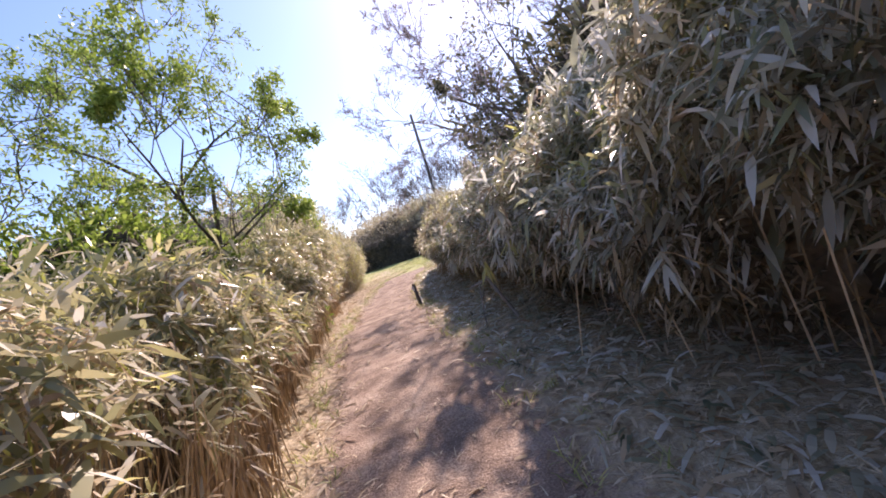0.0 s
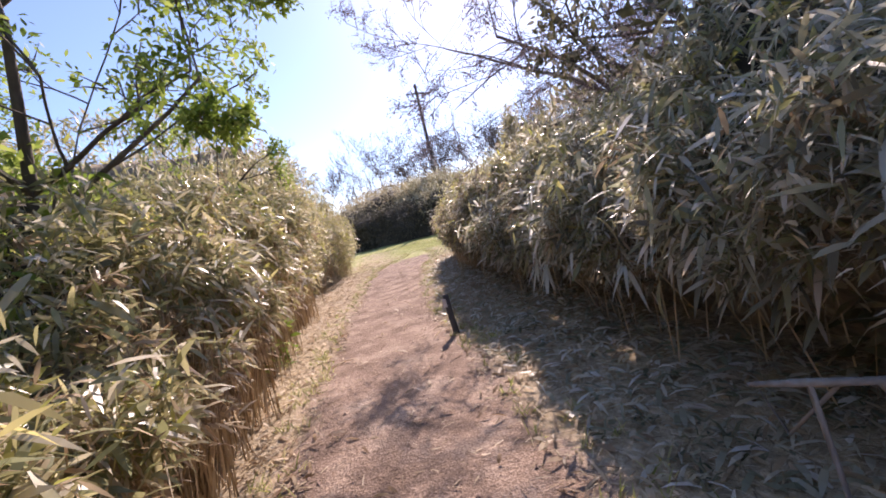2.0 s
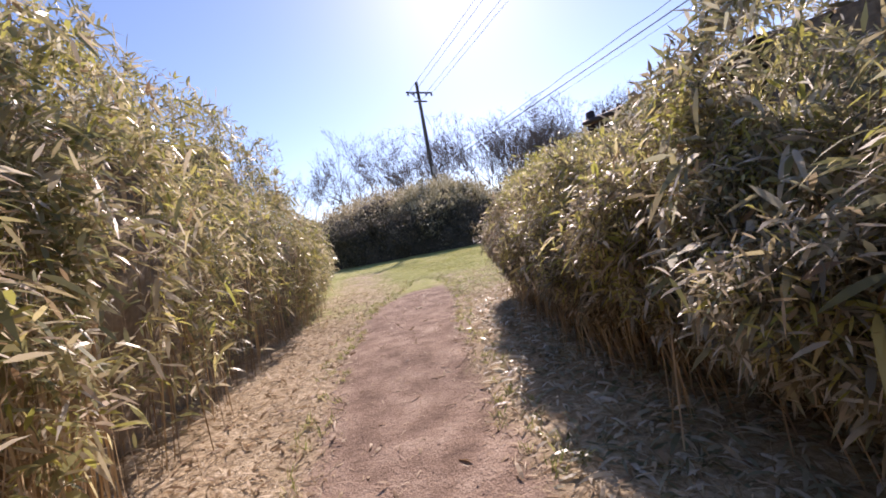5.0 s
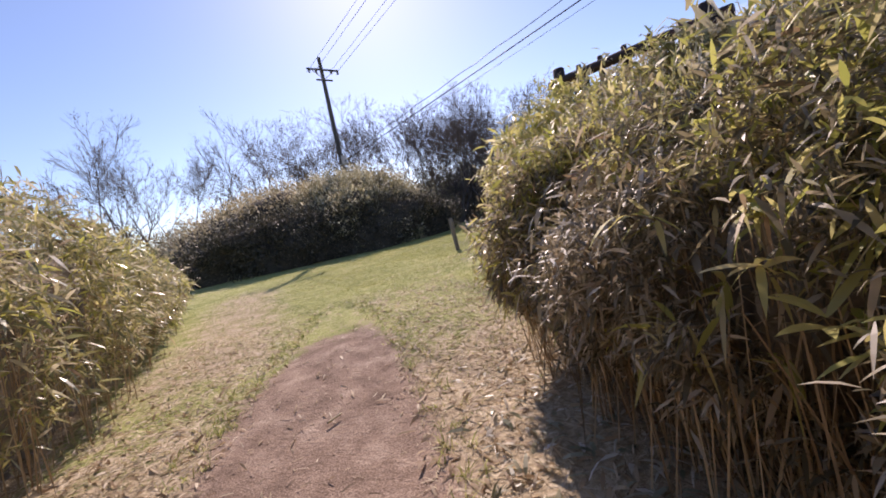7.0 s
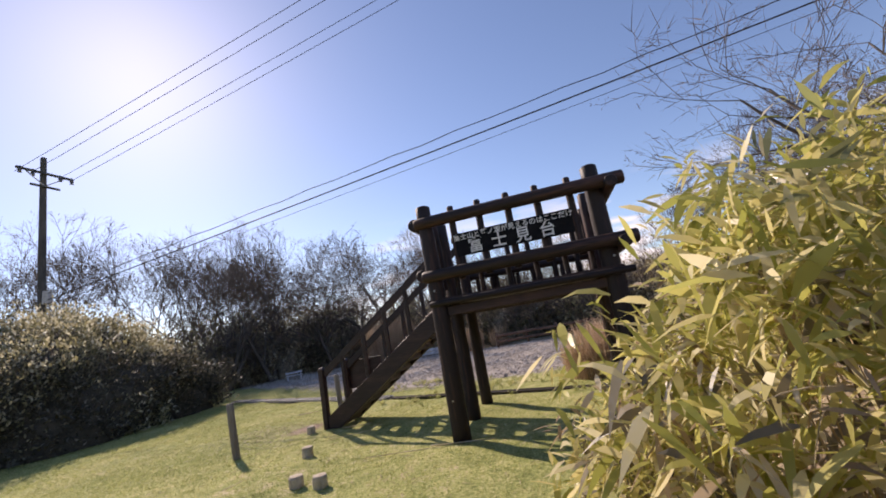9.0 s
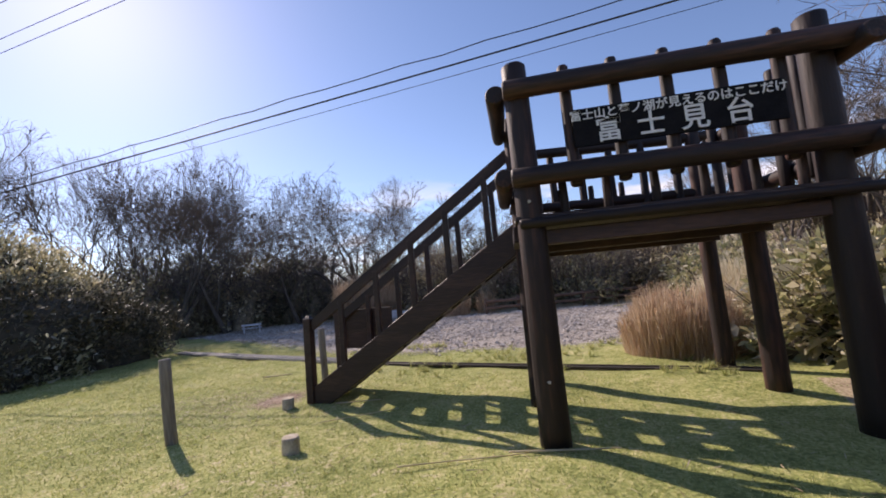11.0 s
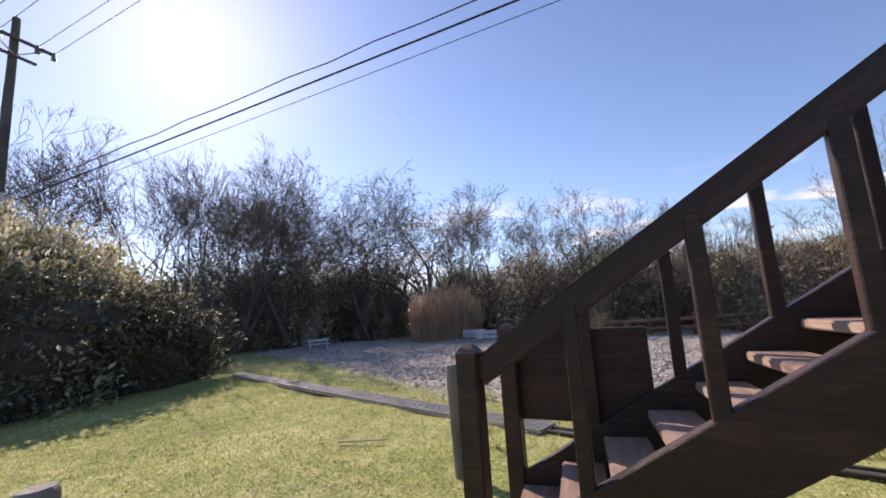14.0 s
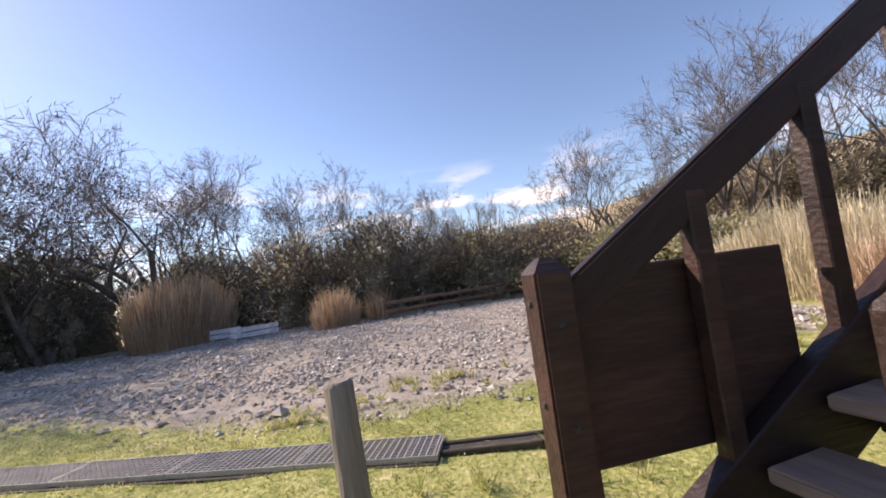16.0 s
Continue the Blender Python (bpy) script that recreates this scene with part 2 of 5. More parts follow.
def ground_material():
    """Lawn, trodden earth, litter and gravel, told apart by the sheet's own zones with uneven edges."""
    m = bpy.data.materials.new("ground_cover")
    m.use_nodes = True
    n, l = m.node_tree.nodes, m.node_tree.links
    bsdf = n["Principled BSDF"]
    co = n.new("ShaderNodeTexCoord")

    def noise_at(scale, detail=6):
        t = n.new("ShaderNodeTexNoise")
        t.inputs["Scale"].default_value, t.inputs["Detail"].default_value = scale, detail
        l.new(co.outputs["Object"], t.inputs["Vector"])
        return t.outputs["Fac"]

    def ramp(fac, stops):
        r = n.new("ShaderNodeValToRGB")
        e = r.color_ramp.elements
        while len(e) < len(stops):
            e.new(0.5)
        for el, (p, c) in zip(e, stops):
            el.position, el.color = p, (*c, 1)
        l.new(fac, r.inputs[0])
        return r.outputs[0]

    broad, mid, fine, grit = noise_at(0.5), noise_at(4.0), noise_at(28.0), noise_at(110.0, 3)

    def blend(a, b, k):
        t = n.new("ShaderNodeMath")
        t.operation = "MULTIPLY_ADD"
        l.new(a, t.inputs[0])
        t.inputs[1].default_value = k
        u = n.new("ShaderNodeMath")
        u.operation = "MULTIPLY"
        l.new(b, u.inputs[0])
        u.inputs[1].default_value = 1 - k
        l.new(u.outputs[0], t.inputs[2])
        return t.outputs[0]

    lawn = ramp(blend(blend(broad, mid, 0.5), fine, 0.55), [(0.34, (0.14, 0.16, 0.05)), (0.46, (0.28, 0.31, 0.1)), (0.55, (0.44, 0.43, 0.17)), (0.64, (0.62, 0.54, 0.33))])
    dirt = ramp(blend(mid, grit, 0.5), [(0.32, (0.1, 0.066, 0.048)), (0.5, (0.28, 0.198, 0.148)), (0.66, (0.5, 0.39, 0.3))])
    litter = ramp(blend(mid, fine, 0.35), [(0.3, (0.2, 0.15, 0.1)), (0.48, (0.43, 0.34, 0.22)), (0.68, (0.68, 0.58, 0.42))])
    gravel = ramp(blend(mid, grit, 0.35), [(0.3, (0.17, 0.145, 0.115)), (0.5, (0.37, 0.33, 0.285)), (0.7, (0.62, 0.57, 0.51))])
    colour = lawn
    for zone, c in (("litter", litter), ("dirt", dirt), ("gravel", gravel)):
        at = n.new("ShaderNodeAttribute")
        at.attribute_name = zone
        s = n.new("ShaderNodeMath")
        s.operation = "MULTIPLY_ADD"
        l.new(blend(mid, fine, 0.5), s.inputs[0])
        s.inputs[1].default_value = 1.35
        l.new(at.outputs["Fac"], s.inputs[2])
        edge = n.new("ShaderNodeMapRange")
        edge.inputs["From Min"].default_value, edge.inputs["From Max"].default_value = 1.05, 1.27
        l.new(s.outputs[0], edge.inputs["Value"])
        mx = n.new("ShaderNodeMix")
        mx.data_type = "RGBA"
        l.new(edge.outputs[0], mx.inputs["Factor"])
        l.new(colour, mx.inputs[6])
        l.new(c, mx.inputs[7])
        colour = mx.outputs[2]
    l.new(colour, bsdf.inputs["Base Color"])
    bsdf.inputs["Roughness"].default_value = 0.95
    bsdf.inputs["Specular IOR Level"].default_value = 0.15
    b = n.new("ShaderNodeBump")
    b.inputs["Strength"].default_value, b.inputs["Distance"].default_value = 0.7, 0.03
    l.new(blend(fine, grit, 0.6), b.inputs["Height"])
    l.new(b.outputs[0], bsdf.inputs["Normal"])
    return m


GROUND = ground_material()

# ---- mesh helpers ----
rng = np.random.default_rng(7)


def mesh_arrays(name, verts, tris, material, smooth=False):
    me = bpy.data.meshes.new(name)
    verts = np.asarray(verts, np.float32)
    tris = np.asarray(tris, np.int32)
    me.vertices.add(len(verts))
    me.vertices.foreach_set("co", verts.ravel())
    k = tris.shape[1]
    me.loops.add(tris.size)
    me.loops.foreach_set("vertex_index", tris.ravel())
    me.polygons.add(len(tris))
    me.polygons.foreach_set("loop_start", np.arange(0, tris.size, k, dtype=np.int32))
    me.polygons.foreach_set("use_smooth", np.full(len(tris), smooth))
    me.materials.append(material)
    me.update(calc_edges=True)
    return me


def part(name, data, material=None, parent=None, label="", m=None):
    """Links a mesh or bmesh as one object under a thing or part."""
    if isinstance(data, bmesh.types.BMesh):
        me = bpy.data.meshes.new(name)
        data.to_mesh(me)
        data.free()
        me.materials.append(material)
        data = me
    ob = new(name, data)
    ob.parent = parent
    if m is not None:
        ob.matrix_basis = m
    if label:
        ob["label"] = label
    return ob


def thing(name, label, category, m=None, group="", kind=""):
    ob = tagged(new(name), label, category, group, kind)
    if m is not None:
        ob.matrix_basis = m
    return ob


def box_bm(size, bevel=0.006, segments=1):
    bm = bmesh.new()
    bmesh.ops.create_cube(bm, size=1.0)
    bmesh.ops.scale(bm, vec=size, verts=bm.verts)
    if bevel:
        bmesh.ops.bevel(bm, geom=bm.edges[:], offset=bevel, segments=segments, affect="EDGES")
    return bm


def beam_pose(a, b, up=(0, 0, 1)):
    """A pose whose x axis runs from a to b, at their middle."""
    a, b = Vector(a), Vector(b)
    x = (b - a).normalized()
    y = Vector(up).cross(x)
    y = y.normalized() if y.length > 1e-5 else Vector((0, 1, 0))
    z = x.cross(y)
    r = Matrix((x, y, z)).transposed().to_4x4()
    return Matrix.Translation((a + b) / 2) @ r


def log_bm(length, r0, r1, seed=0, sides=16, bevel=0.18, wobble=0.04):
    """A peeled log along z from 0 to length, a little crooked, with knots and chamfered ends."""
    bm = bmesh.new()
    r = random.Random(seed)
    rings = max(4, int(length / 0.22))
    levels = [(0, 1 - bevel), (0.02 / length, 1)] + [(i / rings, 1) for i in range(1, rings)] + [(1 - 0.02 / length, 1), (1, 1 - bevel)]
    ox, oy, ph = r.uniform(-1, 1), r.uniform(-1, 1), r.uniform(0, 9)
    last = None
    for f, k in levels:
        rad = (r0 + (r1 - r0) * f) * k
        cx, cy = math.sin(f * 3.1 + ph) * 0.012 * ox * min(1, length), math.cos(f * 2.6 + ph) * 0.012 * oy * min(1, length)
        ring = []
        for i in range(sides):
            a = 2 * math.pi * i / sides
            q = rad * (1 + wobble * (noise.noise((math.cos(a) * 1.3 + seed, math.sin(a) * 1.3, f * length * 2.2))))
            ring.append(bm.verts.new((cx + q * math.cos(a), cy + q * math.sin(a), f * length)))
        if last:
            for i in range(sides):
                fc = bm.faces.new((last[i], last[(i + 1) % sides], ring[(i + 1) % sides], ring[i]))
                fc.smooth = True
        else:
            bm.faces.new(list(reversed(ring)))
        last = ring
    bm.faces.new(last)
    return bm


def log_between(name, a, b, r0, r1, parent, material=None, label="", seed=0, sides=16, bevel=0.18):
    a, b = Vector(a), Vector(b)
    m = Matrix.Translation(a) @ (b - a).to_track_quat("Z", "Y").to_matrix().to_4x4()
    return part(name, log_bm((b - a).length, r0, r1, seed, sides, bevel), material or LOG, parent, label, m)


def strips(P, D, S, L, W, droop, segs=(0.0, 0.3, 0.65, 1.0), prof=(0.25, 1.0, 0.8, 0.0), fold=0.0):
    """Vertices and triangles of many leaves: bases P, directions D, side vectors S, lengths L, widths W, drooping tips."""
    n = len(P)
    V = []
    for f, w in zip(segs, prof):
        c = P + D * (L * f)[:, None]
        c[:, 2] -= droop * L * f * f
        if f == segs[-1] and w == 0:
            V.append(c[:, None, :])
        else:
            off = S * (W * 0.5 * w)[:, None]
            V.append(np.stack([c - off, c + off], 1))
    per = sum(v.shape[1] for v in V)
    V = np.concatenate(V, 1).reshape(-1, 3)
    T = []
    rows = len(segs)
    for i in range(rows - 2):
        a = 2 * i
        T += [(a, a + 1, a + 3), (a, a + 3, a + 2)]
    a = 2 * (rows - 2)
    T += [(a, a + 1, a + 2)] if prof[-1] == 0 else [(a, a + 1, a + 3), (a, a + 3, a + 2)]
    T = (np.array(T)[None] + (np.arange(n) * per)[:, None, None]).reshape(-1, 3)
    return V, T


def unit(v):
    return v / np.maximum(np.linalg.norm(v, axis=1), 1e-6)[:, None]


def leaf_dirs(N, outward, up, spread):
    """Leaf directions that lean outward and up or down, and a side vector for each."""
    n = len(N)
    D = N * outward + np.array([0, 0, 1.0]) * up + rng.normal(0, spread, (n, 3))
    D = unit(D)
    S = unit(np.cross(D, rng.normal(0, 1, (n, 3)) + np.array([0, 0, 1.5])))
    return D, S


# ---- ground ----
PATH_MID = [(1.85, -12.0, 0.36), (1.85, 0.0, 0.36), (1.85, 3.5, 0.36), (1.75, 6.0, 0.44), (1.85, 9.0, 0.4), (2.1, 11.5, 0.4), (2.35, 13.3, 0.5), (2.75, 15.0, 0.55), (3.2, 16.8, 0.42), (3.5, 18.3, 0.12), (3.55, 18.6, -0.4), (3.6, 40.0, -0.5)]
LEFT_FOOT = [(1.15, -1.5), (1.1, 2.0), (1.0, 4.0), (0.85, 5.2), (0.78, 7.5), (0.72, 11.3), (0.78, 13.8), (1.2, 15.7), (1.15, 17.5), (1.15, 20.0), (0.85, 22.0), (0.1, 23.5), (-2.0, 25.0)]
RIGHT_FOOT = [(3.1, -1.5), (3.05, 2.0), (3.1, 4.4), (3.2, 6.9), (3.25, 9.0), (3.4, 11.0), (3.7, 12.8), (4.05, 14.2), (4.55, 14.95), (5.25, 15.2), (6.05, 15.0), (8.2, 14.0), (12.0, 13.4), (16.0, 13.2)]


def interp_path(y):
    ys = [p[1] for p in PATH_MID]
    return np.interp(y, ys, [p[0] for p in PATH_MID]), np.interp(y, ys, [p[2] for p in PATH_MID])


def foot_x(line, y):
    pts = sorted((p[1], p[0]) for p in line)
    return np.interp(y, [p[0] for p in pts], [p[1] for p in pts])


GRAVEL_EDGE = [(12.5, 15.0), (13.9, 18.5), (13.2, 21.3), (12.8, 23.0), (13.5, 25.5), (14.9, 28.8), (16.6, 34.0), (17.6, 38.0)]


def lift(x, y):
    """Height of the ground: almost level, uneven, a hill rising in the south-east and land falling away to the north-west."""
    x, y = np.asarray(x, float), np.asarray(y, float)
    h = 0.018 * np.sin(x * 1.9 + 0.7 * y) + 0.014 * np.sin(2.3 * y - 1.1 * x) + 0.008 * np.sin(5.1 * x + 3.7 * y)
    hill = np.clip((x - 24) * 0.28 + (12 - y) * 0.6, 0, None)
    h = h + np.minimum(hill * 0.42, 8)
    h = h - np.clip(-(x + 4) - 2, 0, 60) * 0.12
    return h


def build_ground():
    near_x = np.arange(-4, 26.01, 0.125)
    near_y = np.arange(-3, 40.01, 0.125)
    far = np.array([30, 36, 45, 60, 90, 140, 240, 500, 1200, 3000.0])
    xs = np.concatenate([-far[::-1] + 0.0, np.array([-24, -18, -13, -9, -6]), near_x, far])
    ys = np.concatenate([-far[::-1], np.array([-22, -15, -10, -6]), near_y, far + 14])
    X, Y = np.meshgrid(xs, ys)
    Z = lift(X, Y)
    nx, ny = len(xs), len(ys)
    V = np.stack([X, Y, Z], -1).reshape(-1, 3)
    i = (np.arange(ny - 1)[:, None] * nx + np.arange(nx - 1)[None]).ravel()
    Q = np.stack([i, i + 1, i + nx + 1, i + nx], 1)
    me = mesh_arrays("ground", V, Q, GROUND, True)
    x, y = V[:, 0], V[:, 1]
    px, pw = interp_path(y)
    dirt = np.clip(0.72 - (np.abs(x - px) - pw) * 1.7, 0, 1) * np.clip((18.2 - y) / 2.2, 0, 1)
    spots = np.exp(-(((x - 9.35) / 0.55) ** 2 + ((y - 22.35) / 0.5) ** 2)) * 0.85 + np.exp(-(((x - 7.2) / 1.6) ** 2 + ((y - 18.2) / 1.0) ** 2)) * 0.35
    dirt = np.maximum(dirt, spots)
    lx, rx = foot_x(LEFT_FOOT, y), foot_x(RIGHT_FOOT[:10], y)
    verge = ((x > lx - 3) & (x < rx + 3) & (y > -14) & (y < 17.5)).astype(float) * np.clip((17.5 - y) / 3, 0.0, 1)
    litter = np.clip(verge * 0.75, 0, 1)
    inhedge = np.maximum(np.clip((lx - x) * 2, 0, 1) * (y < 23) * (x > lx - 5.5), np.clip((x - rx) * 2, 0, 1) * (y < 15.8) * (x < rx + 6))
    litter = np.maximum(litter, 0.62 * np.exp(-((x - 2.0 - (y - 18) * 0.05) / 1.3) ** 2) * np.clip((y - 15) / 2, 0, 1) * np.clip((29 - y) / 6, 0, 1))
    litter = np.maximum(litter, 0.42 * np.exp(-(((x - 4.3) / 1.7) ** 2 + ((y - 18.2) / 1.6) ** 2)))
    litter = np.maximum(litter, inhedge)
    mound_d = ((x - 5) / 9.5) ** 2 + ((y - 35.5) / 4.5) ** 2
    litter = np.maximum(litter, np.clip(1.3 - mound_d, 0, 1))
    litter = np.maximum(litter, 0.4 * np.exp(-(((x - 6.5) / 2.5) ** 2 + ((y - 20) / 2.5) ** 2)))
    litter = np.maximum(litter, np.clip((x - 22.5) / 2, 0, 1) * np.clip((y + 40) / 20, 0, 1) * (x < 90) * 0.9)
    litter = np.maximum(litter, np.clip((Z.ravel() - 0.3) * 1.5, 0, 0.95))
    gy = [p[1] for p in GRAVEL_EDGE]
    ge = np.interp(y, gy, [p[0] for p in GRAVEL_EDGE])
    gravel = np.clip(0.55 + (x - ge) * 0.7, 0, 1) * np.clip((y - 15.5) / 2, 0, 1) * np.clip((24.0 - x) / 1.5, 0, 1) * np.clip((41 - y) / 3, 0, 1)
    for zone, w in (("dirt", dirt), ("litter", litter), ("gravel", gravel)):
        at = me.attributes.new(zone, "FLOAT", "POINT")
        at.data.foreach_set("value", w.astype(np.float32))
    tagged(new("ground", me), "yellow-green lawn with a trodden earth path and grey gravel", "ground", kind="structure")


build_ground()

# ---- viewing platform of dark logs ----
PLAT = pose(8.56, 18.25, 0, 0, 0, math.degrees(math.atan2(-0.957, 0.29)))


def cjk_text(name, body, size, parent, m, material, extrude=0.003):
    cu = bpy.data.curves.new(name, "FONT")
    cu.body, cu.size, cu.extrude, cu.align_x, cu.align_y = body, size, extrude, "CENTER", "CENTER"
    cu.offset = size * 0.012
    tmp = bpy.data.objects.new("lettering_form", cu)
    scene.collection.objects.link(tmp)
    bpy.context.view_layer.update()
    me = bpy.data.meshes.new_from_object(tmp.evaluated_get(bpy.context.evaluated_depsgraph_get()))
    bpy.data.objects.remove(tmp)
    me.materials.clear()
    me.materials.append(material)
    return part(name, me, None, parent, "white painted characters", m)


def build_platform():
    deck = thing("observation_platform", "dark brown log viewing platform standing on the lawn", "platform", PLAT)
    posts = [(0, 0.1, 0.125, 3.41), (-0.04, 1.22, 0.11, 3.36), (0.02, 2.27, 0.105, 3.36), (2.47, 0.14, 0.13, 3.42), (2.47, 1.38, 0.11, 3.36), (2.52, 2.56, 0.105, 3.36)]
    for i, (u, v, r, h) in enumerate(posts):
        log_between("log_post", (u, v, -0.05), (u, v, h), r * 1.08, r * 0.9, deck, seed=i)
    # horizontal rail logs round the deck: front, back, two sides
    for z, r in ((3.12, 0.085), (2.31, 0.085)):
        log_between("rail_log", (-0.13, -0.04, z), (2.85, -0.04, z), r * 1.02, r * 1.1, deck, seed=11 + int(z))
        log_between("rail_log", (2.78, 2.62, z + 0.12), (-0.14, 2.36, z + 0.14), r * 0.9, r * 0.8, deck, seed=21 + int(z))
        log_between("rail_log", (2.66, -0.2, z - 0.06), (2.66, 2.75, z - 0.06), r, r * 0.9, deck, seed=31 + int(z))
        log_between("rail_log", (-0.2, 0.1, z + 0.05), (-0.2, 1.38, z + 0.06), r * 1.12, r * 0.85, deck, seed=41 + int(z))
    # upright small logs between the rails
    for i, u in enumerate((0.43, 0.84, 1.26, 1.69, 2.14)):
        log_between("upright_log", (u, 0.06, 2.2), (u, 0.06, 3.31), 0.055, 0.05, deck, seed=60 + i, sides=12)
        log_between("upright_log", (u + 0.1, 2.5, 2.12), (u + 0.1, 2.5, 3.25), 0.055, 0.05, deck, seed=70 + i, sides=12)
    for i, u in enumerate((0.22, 0.62, 1.05, 1.48, 1.92)):
        log_between("upright_log", (u, 2.52, 2.0), (u, 2.52, 2.7), 0.045, 0.04, deck, seed=80 + i, sides=10)
    for i, u in enumerate((0.32, 0.7, 1.1, 1.5, 1.9, 2.25)):
        log_between("upright_log", (u, 0.16, 1.98), (u, 0.16, 2.42), 0.04, 0.036, deck, seed=85 + i, sides=10)
    for i, v in enumerate((0.45, 0.8)):
        log_between("upright_log", (-0.05, v, 2.15), (-0.05, v, 3.3), 0.055, 0.05, deck, seed=90 + i, sides=12)
        log_between("upright_log", (2.56, v + 0.05, 2.1), (2.56, v + 0.05, 3.3), 0.06, 0.055, deck, seed=95 + i, sides=12)
    for i, v in enumerate((1.75, 2.1)):
        log_between("upright_log", (2.56, v, 2.1), (2.56, v, 3.3), 0.06, 0.055, deck, seed=98 + i, sides=12)
    # deck frame and boards
    for v in (0.14, 1.3, 2.42):
        part("deck_beam", box_bm((2.66, 0.09, 0.13), 0.008), TIMBER, deck, "", pose(1.27, v - 0.015, 1.78))
    for u in (-0.12, 2.6):
        part("side_joist", box_bm((0.08, 2.2, 0.15), 0.008), TIMBER, deck, "", pose(u, 1.42, 1.857))
    log_between("sill_log", (-0.1, -0.02, 1.9), (2.72, -0.02, 1.9), 0.045, 0.045, deck, seed=101)
    board = None
    for i in range(17):
        v = 0.08 + i * 0.152
        if board is None:
            board = part("deck_board", box_bm((2.74, 0.142, 0.045), 0.006), TIMBER, deck, "", pose(1.235, v, 1.958))
        else:
            part("deck_board", board.data, None, deck, "", pose(1.235, v, 1.958))
    for u, v, z in ((0.0, -0.03, 2.1), (-0.13, 0.1, 1.95), (2.5, -0.04, 2.1), (0.0, -0.03, 0.55)):
        b = bmesh.new()
        bmesh.ops.create_cone(b, cap_ends=True, segments=10, radius1=0.016, radius2=0.012, depth=0.02)
        part("bolt", b, STEEL, deck, "small galvanised bolt head", pose(u, v, z, 90))
    # sign on the front
    sign = part("sign_board", box_bm((1.66, 0.03, 0.335), 0.004), SIGNBLACK, deck, "black board with white characters", pose(1.27, -0.022, 2.685))
    cjk_text("lettering", "富士山と芦ノ湖が見えるのはここだけ", 0.1, sign, pose(0.0, -0.018, 0.1, 90), WHITEPAINT)
    for i, ch in enumerate("富士見台"):
        cjk_text("lettering", ch, 0.225, sign, pose((i - 1.5) * 0.34 - 0.03, -0.018, -0.06, 90), WHITEPAINT)
    return deck


